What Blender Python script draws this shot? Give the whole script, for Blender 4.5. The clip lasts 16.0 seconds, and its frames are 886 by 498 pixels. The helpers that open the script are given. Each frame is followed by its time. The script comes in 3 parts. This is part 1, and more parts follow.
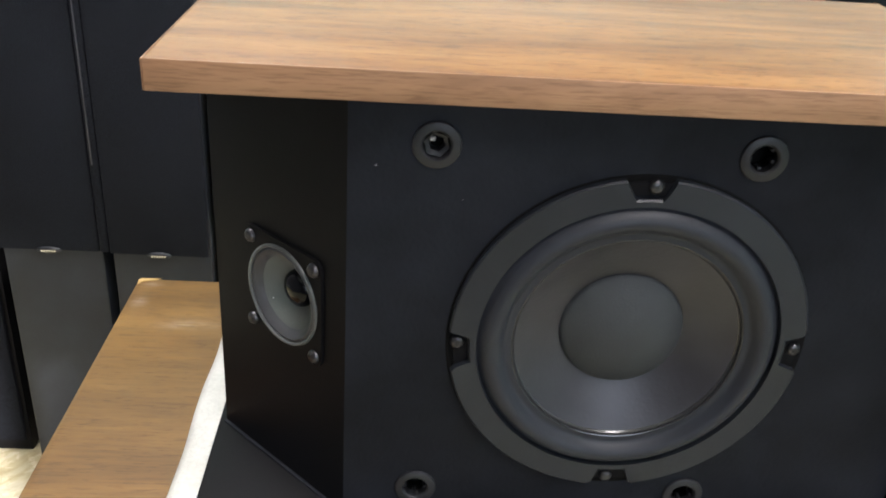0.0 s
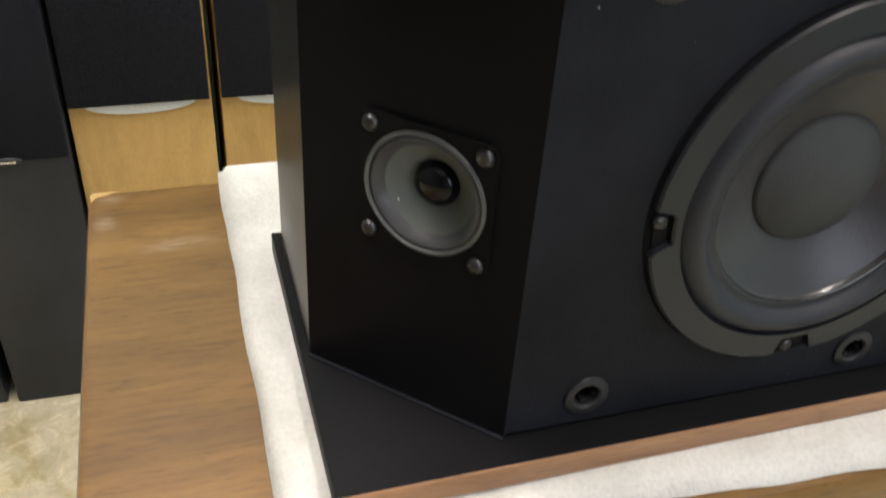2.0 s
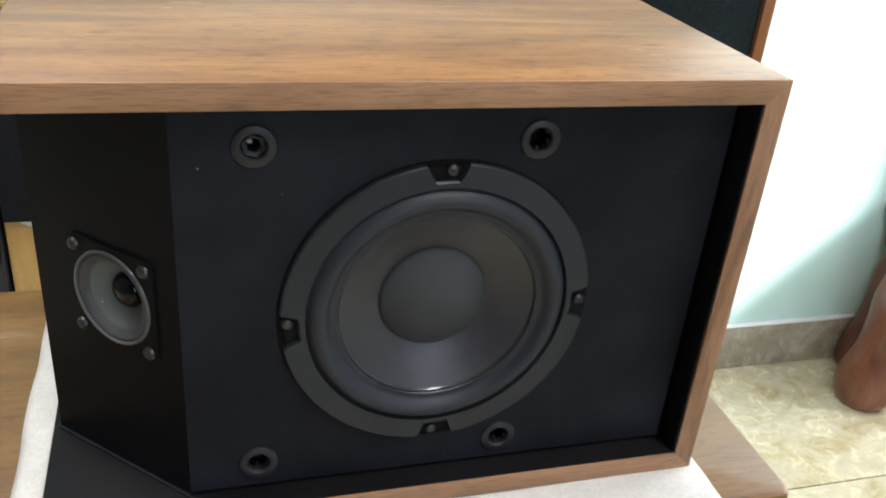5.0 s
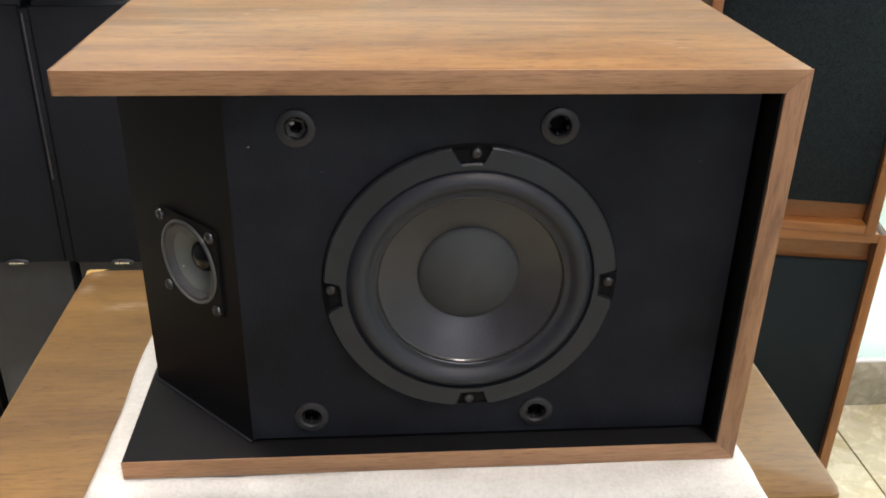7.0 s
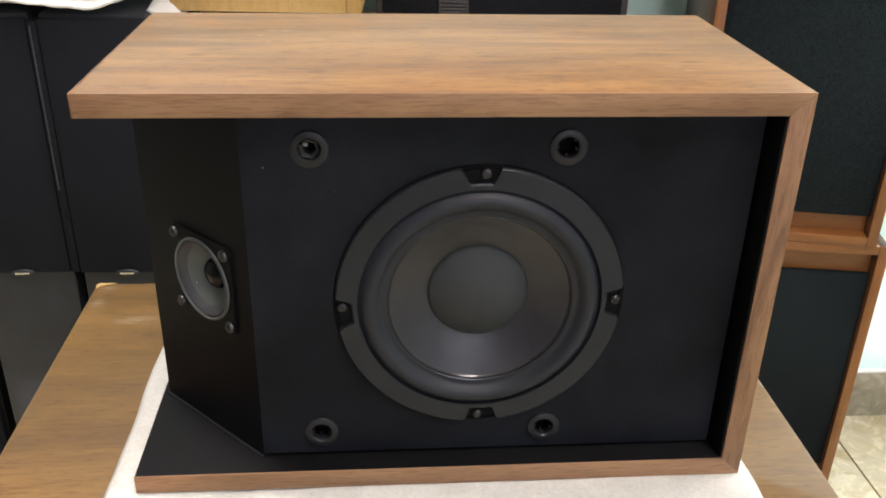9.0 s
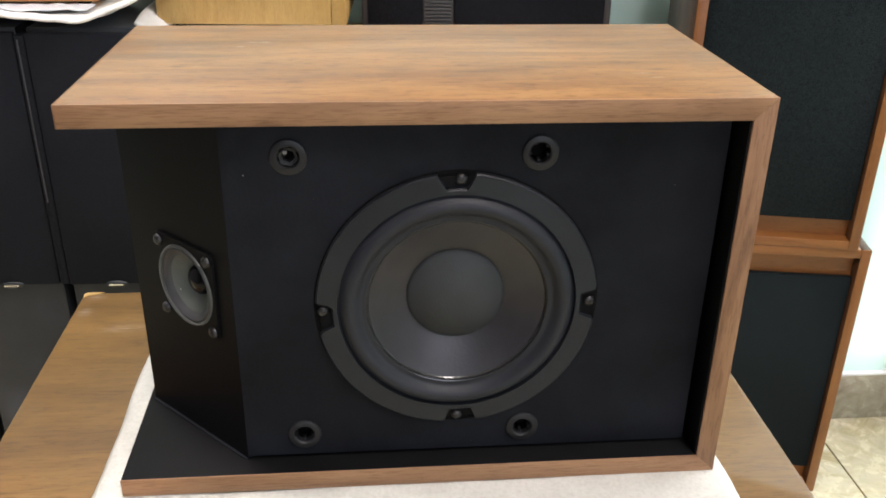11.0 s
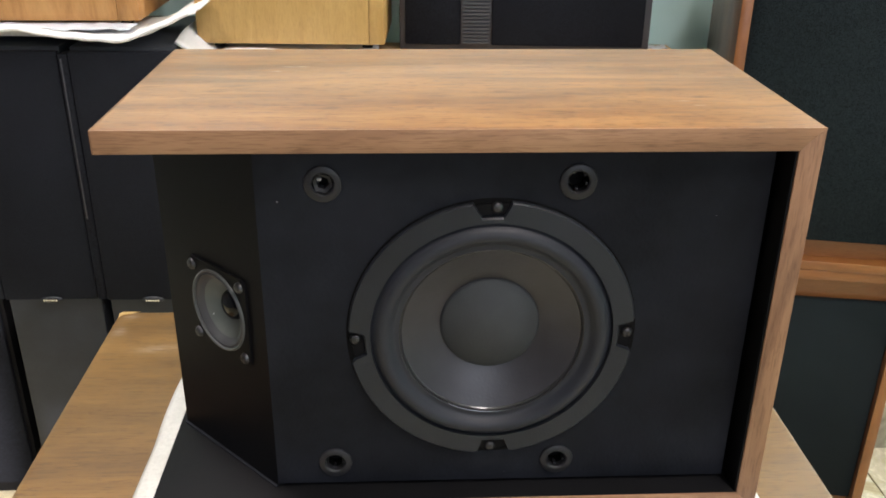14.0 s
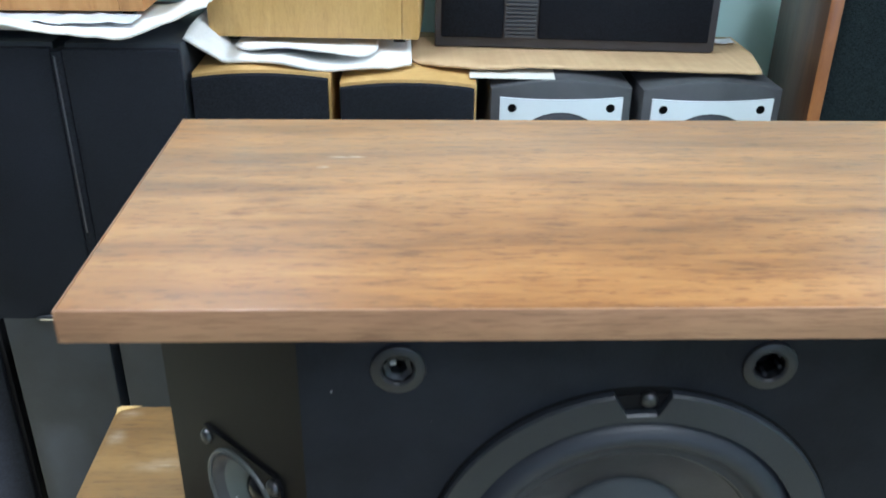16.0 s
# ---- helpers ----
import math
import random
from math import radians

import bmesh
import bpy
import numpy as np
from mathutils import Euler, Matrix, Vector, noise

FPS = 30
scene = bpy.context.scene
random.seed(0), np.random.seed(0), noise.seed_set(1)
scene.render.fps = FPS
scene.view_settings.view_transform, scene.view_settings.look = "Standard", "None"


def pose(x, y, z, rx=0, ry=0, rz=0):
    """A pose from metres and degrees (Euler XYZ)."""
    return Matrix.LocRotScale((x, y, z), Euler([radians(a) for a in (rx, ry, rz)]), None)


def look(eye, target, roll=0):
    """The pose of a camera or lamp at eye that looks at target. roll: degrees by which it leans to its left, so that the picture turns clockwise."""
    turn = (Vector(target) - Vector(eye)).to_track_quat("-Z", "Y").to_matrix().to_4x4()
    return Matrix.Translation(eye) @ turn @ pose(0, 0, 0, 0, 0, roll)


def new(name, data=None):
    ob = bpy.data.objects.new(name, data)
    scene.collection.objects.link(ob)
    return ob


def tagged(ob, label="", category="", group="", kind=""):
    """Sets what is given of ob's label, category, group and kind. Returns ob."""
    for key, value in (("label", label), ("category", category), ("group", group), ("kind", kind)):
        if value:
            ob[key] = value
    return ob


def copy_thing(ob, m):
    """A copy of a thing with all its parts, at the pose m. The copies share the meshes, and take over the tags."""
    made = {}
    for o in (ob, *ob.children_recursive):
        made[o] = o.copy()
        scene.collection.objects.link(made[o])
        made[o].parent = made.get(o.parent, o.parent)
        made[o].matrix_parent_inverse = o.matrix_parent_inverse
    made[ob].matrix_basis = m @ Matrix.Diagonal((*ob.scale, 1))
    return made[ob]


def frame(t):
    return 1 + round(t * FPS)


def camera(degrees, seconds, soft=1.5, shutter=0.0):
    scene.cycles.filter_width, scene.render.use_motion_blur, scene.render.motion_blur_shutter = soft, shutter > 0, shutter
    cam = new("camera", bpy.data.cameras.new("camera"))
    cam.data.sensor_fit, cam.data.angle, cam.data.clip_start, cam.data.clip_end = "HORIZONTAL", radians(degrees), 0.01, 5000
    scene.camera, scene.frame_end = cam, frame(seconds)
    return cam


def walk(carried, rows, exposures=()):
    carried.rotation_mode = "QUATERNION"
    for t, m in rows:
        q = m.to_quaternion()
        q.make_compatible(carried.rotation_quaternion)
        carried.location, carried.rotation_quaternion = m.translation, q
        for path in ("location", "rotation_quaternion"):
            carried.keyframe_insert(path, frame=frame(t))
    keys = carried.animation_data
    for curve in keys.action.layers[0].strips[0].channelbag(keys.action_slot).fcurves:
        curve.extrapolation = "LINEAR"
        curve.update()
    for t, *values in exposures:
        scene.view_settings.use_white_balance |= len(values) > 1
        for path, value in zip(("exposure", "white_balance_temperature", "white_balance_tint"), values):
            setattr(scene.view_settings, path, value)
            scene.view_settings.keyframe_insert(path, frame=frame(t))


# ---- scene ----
cam = camera(52.9, 16.0, soft=1.8, shutter=0.4)
# seconds, eye, target, roll
ROWS = [
    (0, (-0.003, -0.005, 1.128), (0.111, 1.772, 0.217), 3.9),
    (0.5, (-0.028, 0.031, 1.114), (0.114, 1.754, 0.107), 3.4),
    (1, (-0.086, 0.08, 1.084), (0.219, 1.701, -0.048), 2.8),
    (1.5, (-0.121, 0.092, 1.069), (0.33, 1.631, -0.127), 3.3),
    (2, (-0.139, 0.098, 1.086), (0.39, 1.638, -0.076), 4.1),
    (2.5, (-0.147, 0.108, 1.117), (0.421, 1.709, 0.063), 4.6),
    (3, (-0.146, 0.108, 1.138), (0.439, 1.756, 0.167), 4.1),
    (3.5, (-0.134, 0.095, 1.146), (0.472, 1.758, 0.215), 3.7),
    (4, (-0.109, 0.075, 1.149), (0.545, 1.729, 0.232), 4.1),
    (4.5, (-0.074, 0.03, 1.152), (0.571, 1.68, 0.223), 5.3),
    (4.7, (-0.049, -0.003, 1.151), (0.563, 1.657, 0.219), 5.5),
    (6.8, (0.055, -0.1, 1.152), (0.206, 1.681, 0.254), 1.5),
    (7, (0.054, -0.1, 1.151), (0.203, 1.68, 0.25), 1.2),
    (7.5, (0.054, -0.104, 1.154), (0.193, 1.681, 0.262), 0.8),
    (8, (0.055, -0.104, 1.156), (0.194, 1.683, 0.27), 0.9),
    (8.5, (0.049, -0.107, 1.158), (0.198, 1.681, 0.273), 1.5),
    (9, (0.048, -0.104, 1.16), (0.197, 1.683, 0.274), 1.3),
    (9.2, (0.05, -0.1, 1.16), (0.209, 1.681, 0.266), 1.2),
    (11.3, (0.058, -0.119, 1.163), (0.225, 1.681, 0.307), 0.9),
    (11.5, (0.061, -0.117, 1.163), (0.221, 1.686, 0.313), 0.7),
    (12, (0.063, -0.11, 1.156), (0.207, 1.696, 0.311), 0.2),
    (12.5, (0.058, -0.114, 1.161), (0.195, 1.694, 0.318), 0.3),
    (13, (0.055, -0.112, 1.161), (0.183, 1.699, 0.322), 0.2),
    (13.5, (0.054, -0.114, 1.162), (0.163, 1.701, 0.328), 0.3),
    (14, (0.056, -0.108, 1.166), (0.146, 1.708, 0.332), 0.6),
    (14.5, (0.057, -0.112, 1.169), (0.125, 1.709, 0.344), 1.0),
    (15, (0.046, -0.068, 1.175), (0.086, 1.753, 0.351), 1.7),
    (15.5, (0.024, 0.009, 1.177), (0.063, 1.805, 0.298), 2.0),
    (16, (0.019, 0.071, 1.188), (0.088, 1.844, 0.266), 0.9),
]
EXPOSURES = (
    (0.0, 0.25, 6380, 18), (0.5, 0.35, 6430, 18), (1.0, 0.19, 6580, 18), (2.0, 0.04, 6830, 19), (2.5, 0.09, 6530, 18), (3.0, 0.14, 5480, 10),
    (3.5, 0.14, 5380, 9), (4.2, 0.14, 5430, 9), (4.7, -0.01, 6030, 15), (6.8, -0.01, 6880, 22), (9.0, -0.01, 6880, 22), (12.0, 0.04, 6730, 20),
    (15.0, 0.09, 6630, 19), (15.5, 0.19, 6080, 15), (16.0, 0.22, 5380, 9))
walk(cam, [(t, look(eye, target, roll)) for t, eye, target, roll in ROWS], EXPOSURES)

# ---- light: a ceiling tube and a daylight window in the east wall ----
world = bpy.data.worlds.new("world")
scene.world = world
world.use_nodes = True
sky = world.node_tree.nodes.new("ShaderNodeTexSky")
sky.sky_type, sky.sun_disc, sky.sun_elevation, sky.sun_rotation = "NISHITA", False, radians(40), radians(120)
world.node_tree.links.new(sky.outputs[0], world.node_tree.nodes["Background"].inputs[0])
world.node_tree.nodes["Background"].inputs[1].default_value = 0.1


def area_lamp(name, m, sx, sy, watts, colour):
    data = bpy.data.lights.new(name, "AREA")
    data.shape, data.size, data.size_y, data.energy, data.color = "RECTANGLE", sx, sy, watts, colour
    ob = new(name, data)
    ob.matrix_world = m
    return ob


area_lamp("window_daylight", look((2.19, 0.99, 1.5), (1.2, 0.9, 1.4)), 0.56, 1.25, 42, (0.98, 0.98, 1.0))
area_lamp("south_window_daylight", look((0.75, -2.39, 1.55), (0.4, 0.3, 1.0)), 1.1, 1.1, 20, (0.76, 0.88, 1.0))
LAMPS = ((-0.75, 0.8, 30), (0.55, -0.55, 25))
for lx, ly, watts in LAMPS:
    area_lamp("ceiling_lamp_light", look((lx, ly, 2.66), (lx, ly, 0)), 0.2, 1.1, watts, (1.0, 0.97, 0.94))
sun = new("sun", bpy.data.lights.new("sun", "SUN"))
sun.data.energy, sun.data.angle, sun.data.color = 7.0, radians(2.5), (1.0, 0.98, 0.95)
sun.matrix_world = look((3.0, -2.0, 2.6), (2.5, -1.0, 2.15))


# ---- materials ----
def material(name, colour=(0.5, 0.5, 0.5), rough=0.5, metal=0.0, coat=0.0, spec=0.5):
    m = bpy.data.materials.new(name)
    m.use_nodes = True
    b = m.node_tree.nodes["Principled BSDF"]
    b.inputs["Base Color"].default_value = (*colour, 1)
    b.inputs["Roughness"].default_value = rough
    b.inputs["Metallic"].default_value = metal
    b.inputs["Coat Weight"].default_value = coat
    b.inputs["Coat Roughness"].default_value = 0.25
    b.inputs["Specular IOR Level"].default_value = spec
    return m


def coords(m, scale, offset=True):
    """Object coordinates, scaled per axis and shifted by a random amount per object."""
    n, l = m.node_tree.nodes, m.node_tree.links
    tc, mp = n.new("ShaderNodeTexCoord"), n.new("ShaderNodeMapping")
    l.new(tc.outputs["Object"], mp.inputs["Vector"])
    mp.inputs["Scale"].default_value = scale
    if offset:
        info, mul = n.new("ShaderNodeObjectInfo"), n.new("ShaderNodeMath")
        mul.operation, mul.inputs[1].default_value = "MULTIPLY", 37.0
        l.new(info.outputs["Random"], mul.inputs[0])
        l.new(mul.outputs[0], mp.inputs["Location"])
    return mp.outputs["Vector"]


def noise_node(m, vec, scale, detail=4.0, rough=0.55, distort=0.0):
    nd = m.node_tree.nodes.new("ShaderNodeTexNoise")
    nd.inputs["Scale"].default_value, nd.inputs["Detail"].default_value = scale, detail
    nd.inputs["Roughness"].default_value, nd.inputs["Distortion"].default_value = rough, distort
    m.node_tree.links.new(vec, nd.inputs["Vector"])
    return nd.outputs["Fac"]


def ramp(m, fac, stops):
    r = m.node_tree.nodes.new("ShaderNodeValToRGB")
    e = r.color_ramp.elements
    while len(e) < len(stops):
        e.new(0.5)
    for el, (p, c) in zip(e, stops):
        el.position, el.color = p, (*c, 1) if len(c) == 3 else c
    m.node_tree.links.new(fac, r.inputs["Fac"])
    return r.outputs["Color"]


def mix(m, a, b, fac, kind="MIX"):
    x = m.node_tree.nodes.new("ShaderNodeMix")
    x.data_type, x.blend_type = "RGBA", kind
    for socket, v in ((x.inputs["Factor"], fac), (x.inputs["A"], a), (x.inputs["B"], b)):
        if isinstance(v, (int, float)):
            socket.default_value = v
        elif isinstance(v, tuple):
            socket.default_value = (*v, 1)
        else:
            m.node_tree.links.new(v, socket)
    return x.outputs["Result"]


def bump(m, height, strength, distance=0.001):
    b = m.node_tree.nodes.new("ShaderNodeBump")
    b.inputs["Strength"].default_value, b.inputs["Distance"].default_value = strength, distance
    m.node_tree.links.new(height, b.inputs["Height"])
    m.node_tree.links.new(b.outputs["Normal"], m.node_tree.nodes["Principled BSDF"].inputs["Normal"])


def base(m, colour):
    m.node_tree.links.new(colour, m.node_tree.nodes["Principled BSDF"].inputs["Base Color"])


def roughness(m, fac, low, high):
    r = m.node_tree.nodes.new("ShaderNodeMapRange")
    r.inputs["To Min"].default_value, r.inputs["To Max"].default_value = low, high
    m.node_tree.links.new(fac, r.inputs["Value"])
    m.node_tree.links.new(r.outputs[0], m.node_tree.nodes["Principled BSDF"].inputs["Roughness"])


def wood(name, axis, dark, mid, light, rough=0.4, coat=0.0, size=1.0, fibre=0.35, spec=0.5, pore=0.55):
    """Veneer whose grain runs along the axis: broad figure, streaks and short pores."""
    m = material(name, mid, rough, coat=coat, spec=spec)

    def stretched(along, across):
        return tuple((along if n == "xyz".index(axis) else across) / size for n in range(3))

    figure = noise_node(m, coords(m, stretched(2.6, 14.0)), 1.0, 5.0, 0.55, 2.2)
    streak = noise_node(m, coords(m, stretched(7.0, 150.0)), 1.0, 4.0, 0.65, 0.3)
    pores = noise_node(m, coords(m, stretched(55.0, 900.0)), 1.0, 2.0, 0.6)
    a = ramp(m, figure, [(0.30, dark), (0.48, mid), (0.70, light)])
    s = ramp(m, streak, [(0.28, (0.70, 0.67, 0.64)), (0.52, (0.98, 0.98, 0.98)), (0.75, (1.12, 1.11, 1.09))])
    c = mix(m, a, s, fibre * 1.6 if fibre < 0.6 else 1.0, "MULTIPLY")
    p = ramp(m, pores, [(0.36, (0.5, 0.45, 0.42)), (0.5, (1, 1, 1))])
    c = mix(m, c, p, pore, "MULTIPLY")
    base(m, c)
    roughness(m, streak, rough - 0.07, rough + 0.12)
    bump(m, pores, 0.12, 0.0006)
    return m


def vinyl(name, colour, rough, grain=700.0, strength=0.2, var=0.25, spec=0.5, coat=0.0):
    """Painted or vinyl-covered board and moulded plastic, with a fine pebble and faint handling marks."""
    m = material(name, colour, rough, spec=spec, coat=coat)
    cloud = noise_node(m, coords(m, (9, 9, 9)), 1.0, 5.0, 0.65)
    fine = noise_node(m, coords(m, (1, 1, 1)), grain, 2.0, 0.5)
    lo, hi = tuple(v * (1 - var) for v in colour), tuple(v * (1 + var) for v in colour)
    base(m, ramp(m, cloud, [(0.3, lo), (0.7, hi)]))
    roughness(m, cloud, max(rough - 0.08, 0.03), rough + 0.1)
    bump(m, fine, strength, 0.0004)
    return m


def fabric(name, colour, thread=900.0):
    m = material(name, colour, 0.95, spec=0.15)
    weave = noise_node(m, coords(m, (1, 1, 1)), thread, 1.0, 0.5)
    cloud = noise_node(m, coords(m, (6, 6, 6)), 1.0, 3.0, 0.5)
    c = ramp(m, weave, [(0.35, tuple(v * 0.4 for v in colour)), (0.65, tuple(v * 1.6 for v in colour))])
    base(m, mix(m, c, ramp(m, cloud, [(0.3, (0.8, 0.8, 0.8)), (0.7, (1.15, 1.15, 1.15))]), 0.8, "MULTIPLY"))
    bump(m, weave, 0.5, 0.0008)
    return m


def spot(m, centre, radii):
    """A soft oval mask, one at its centre."""
    n, l = m.node_tree.nodes, m.node_tree.links
    mp, ln, mr = n.new("ShaderNodeMapping"), n.new("ShaderNodeVectorMath"), n.new("ShaderNodeMapRange")
    mp.inputs["Scale"].default_value = (1 / radii[0], 1 / radii[1], 0)
    mp.inputs["Location"].default_value = (-centre[0] / radii[0], -centre[1] / radii[1], 0)
    ln.operation, mr.interpolation_type = "LENGTH", "SMOOTHSTEP"
    l.new(n.new("ShaderNodeTexCoord").outputs["Object"], mp.inputs["Vector"])
    l.new(mp.outputs["Vector"], ln.inputs[0])
    l.new(ln.outputs["Value"], mr.inputs["Value"])
    mr.inputs["To Min"].default_value, mr.inputs["To Max"].default_value = 1.0, 0.0
    return mr.outputs[0]


def times(m, a, b):
    x = m.node_tree.nodes.new("ShaderNodeMath")
    x.operation = "MULTIPLY"
    for socket, v in zip(x.inputs, (a, b)):
        if isinstance(v, (int, float)):
            socket.default_value = v
        else:
            m.node_tree.links.new(v, socket)
    return x.outputs[0]


def worn_board(name, tones, rough, coat, spec, figure=(1.3, 30.0), lines=(8.0, 250.0), dashes=(45.0, 650.0), depth=(0.6, 0.5), blotch=0.5, knots=(), scuffs=()):
    """A board seen from close by: long stripes, fine broken lines, short dark pores, knots and scuffs; the grain runs along x."""
    m = material(name, tones[1], rough, coat=coat, spec=spec)

    def layer(scale, detail, harsh, distort=0.0):
        return noise_node(m, coords(m, (*scale, scale[1]), False), 1.0, detail, harsh, distort)

    c = ramp(m, layer(figure, 5.0, 0.6, 0.5), [(0.36, tones[0]), (0.5, tones[1]), (0.64, tones[2])])
    streak = layer(lines, 5.0, 0.7, 0.25)
    c = mix(m, c, ramp(m, streak, [(0.32, (0.62, 0.55, 0.49)), (0.47, (0.95, 0.94, 0.93)), (0.6, (1.05, 1.05, 1.04)), (0.74, (1.24, 1.23, 1.2))]), depth[0], "MULTIPLY")
    pores = layer(dashes, 3.0, 0.6)
    c = mix(m, c, ramp(m, pores, [(0.36, (0.45, 0.38, 0.33)), (0.45, (1, 1, 1))]), depth[1], "MULTIPLY")
    c = mix(m, c, ramp(m, layer((14.0, 48.0), 4.0, 0.6, 0.8), [(0.3, (0.78, 0.73, 0.66)), (0.5, (1, 1, 1)), (0.7, (1.18, 1.19, 1.17))]), blotch, "MULTIPLY")
    rough_edge = ramp(m, layer((60.0, 240.0), 4.0, 0.65), [(0.38, (0, 0, 0)), (0.6, (1, 1, 1))])
    for x, y, rx, ry, k in knots:
        c = mix(m, c, (0.42, 0.34, 0.29), times(m, times(m, spot(m, (x, y), (rx, ry)), rough_edge), k), "MULTIPLY")
    for x, y, rx, ry, k in scuffs:
        c = mix(m, c, (0.72, 0.62, 0.5), times(m, times(m, spot(m, (x, y), (rx, ry)), rough_edge), k))
    base(m, c)
    roughness(m, streak, rough - 0.06, rough + 0.14)
    bump(m, pores, 0.15, 0.0005)
    return m


KNOTS = ((-0.001, 0.405, 0.012, 0.006, 0.8), (0.074, 0.388, 0.016, 0.005, 0.7), (0.150, 0.393, 0.020, 0.005, 0.9), (0.111, 0.398, 0.018, 0.005, 0.6),
         (0.228, 0.385, 0.012, 0.004, 0.8), (0.209, 0.402, 0.022, 0.004, 0.7), (-0.050, 0.398, 0.010, 0.006, 0.7), (-0.040, 0.412, 0.016, 0.005, 0.6), (0.17, 0.45, 0.03, 0.004, 0.4), (-0.030, 0.420, 0.014, 0.003, 0.6), (-0.018, 0.424, 0.014, 0.003, 0.5), (0.045, 0.382, 0.025, 0.003, 0.5))
WALNUT_TOP = worn_board("walnut_top", ((0.205, 0.084, 0.0205), (0.277, 0.119, 0.0295), (0.345, 0.156, 0.0425)), 0.4, 0.5, 0.25, figure=(4.6, 44.0), lines=(32.0, 270.0), dashes=(100.0, 600.0), depth=(0.65, 0.58), blotch=0.65, knots=KNOTS,
                        scuffs=((-0.0215, 0.448, 0.004, 0.002, 0.7), (-0.011, 0.4605, 0.011, 0.0018, 0.9), (0.222, 0.367, 0.006, 0.0015, 0.7), (0.214, 0.376, 0.008, 0.0012, 0.6)))
EDGE_X = wood("walnut_edging", "x", (0.23, 0.115, 0.058), (0.36, 0.19, 0.098), (0.44, 0.245, 0.13), 0.5, size=0.7)
EDGE_Z = wood("walnut_edging_upright", "z", (0.2, 0.098, 0.048), (0.32, 0.165, 0.083), (0.4, 0.215, 0.112), 0.5, size=0.7)
VENEER_Y = wood("walnut_veneer_side", "y", (0.14, 0.065, 0.028), (0.23, 0.11, 0.048), (0.3, 0.155, 0.07), 0.5, size=0.7)
TABLE_WOOD = worn_board("table_wood", ((0.142, 0.069, 0.016), (0.19, 0.096, 0.023), (0.245, 0.131, 0.036)), 0.42, 0.2, 0.35, figure=(2.0, 14.0), lines=(18.0, 380.0), dashes=(80.0, 700.0), depth=(0.7, 0.5), blotch=0.45,
                        scuffs=((-0.187, 0.600, 0.012, 0.008, 0.3), (-0.190, 0.575, 0.010, 0.012, 0.2), (-0.150, 0.545, 0.035, 0.010, 0.2)))
OAK_Z = wood("light_oak", "z", (0.475, 0.295, 0.095), (0.515, 0.325, 0.110), (0.55, 0.352, 0.126), 0.45, size=0.6, fibre=0.12, pore=0.35)
OAK_ORANGE = wood("orange_oak", "z", (0.33, 0.15, 0.04), (0.45, 0.22, 0.065), (0.53, 0.29, 0.095), 0.42, size=0.6, fibre=0.12, pore=0.3)
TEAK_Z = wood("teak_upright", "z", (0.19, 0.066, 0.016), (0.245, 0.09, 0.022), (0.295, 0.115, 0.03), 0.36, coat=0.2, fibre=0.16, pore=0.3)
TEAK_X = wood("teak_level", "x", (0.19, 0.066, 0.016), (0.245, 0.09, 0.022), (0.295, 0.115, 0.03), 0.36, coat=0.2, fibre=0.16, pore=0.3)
# Darker copy of the teak: the shade on the cabinet sides is in its colour.
TEAK_DARK = wood("shaded_teak", "z", (0.05, 0.022, 0.010), (0.075, 0.034, 0.015), (0.105, 0.05, 0.021), 0.42, coat=0.4, spec=0.4, fibre=0.2, pore=0.3)
ROSEWOOD = wood("carved_rosewood", "z", (0.09, 0.03, 0.016), (0.16, 0.055, 0.028), (0.23, 0.085, 0.042), 0.3, coat=0.3)
BLACK = vinyl("black_vinyl", (0.0072, 0.0072, 0.0079), 0.45, 900, 0.15, spec=0.06)
SATIN = vinyl("satin_black_paint", (0.012, 0.0115, 0.011), 0.3, 700, 0.15, spec=0.5)
BAFFLE = vinyl("black_baffle_paint", (0.0108, 0.0121, 0.0157), 0.52, 420, 0.5, var=0.6, spec=0.09)
PLASTIC = vinyl("dark_grey_plastic", (0.0150, 0.0178, 0.0222), 0.4, 500, 0.25, spec=0.36)
SOCKET = vinyl("black_socket_plastic", (0.016, 0.0165, 0.019), 0.45, 500, 0.2, spec=0.4)
RUBBER = vinyl("black_rubber", (0.0175, 0.0198, 0.0260), 0.5, 300, 0.1, spec=0.4)
CONE = vinyl("dark_paper_cone", (0.025, 0.0242, 0.028), 0.37, 500, 0.3, var=0.5)
FELT = vinyl("grey_dust_cap", (0.029, 0.0325, 0.0345), 0.68, 900, 0.4, var=0.45)
HOLE = material("hollow_black", (0.004, 0.004, 0.004), 0.9, spec=0.1)
STEEL = vinyl("blackened_steel", (0.07, 0.07, 0.074), 0.36, 400, 0.1)
STEEL.node_tree.nodes["Principled BSDF"].inputs["Metallic"].default_value = 0.9
CHROME = vinyl("brushed_chrome", (0.62, 0.62, 0.62), 0.25, 400, 0.1, var=0.1)
CHROME.node_tree.nodes["Principled BSDF"].inputs["Metallic"].default_value = 0.95
SILVER = vinyl("silver_paint", (0.58, 0.63, 0.68), 0.35, 700, 0.1, var=0.06)
TW_CONE = vinyl("grey_paper_tweeter_cone", (0.10, 0.111, 0.099), 0.5, 700, 0.3, var=0.3)
TW_SURROUND = vinyl("tweeter_surround", (0.052, 0.053, 0.056), 0.42, 500, 0.2)
TW_RIM = vinyl("tweeter_rim", (0.08, 0.085, 0.082), 0.38, 500, 0.2)
GLUE = vinyl("glossy_glue", (0.02, 0.02, 0.021), 0.22, 250, 0.25, spec=0.8)
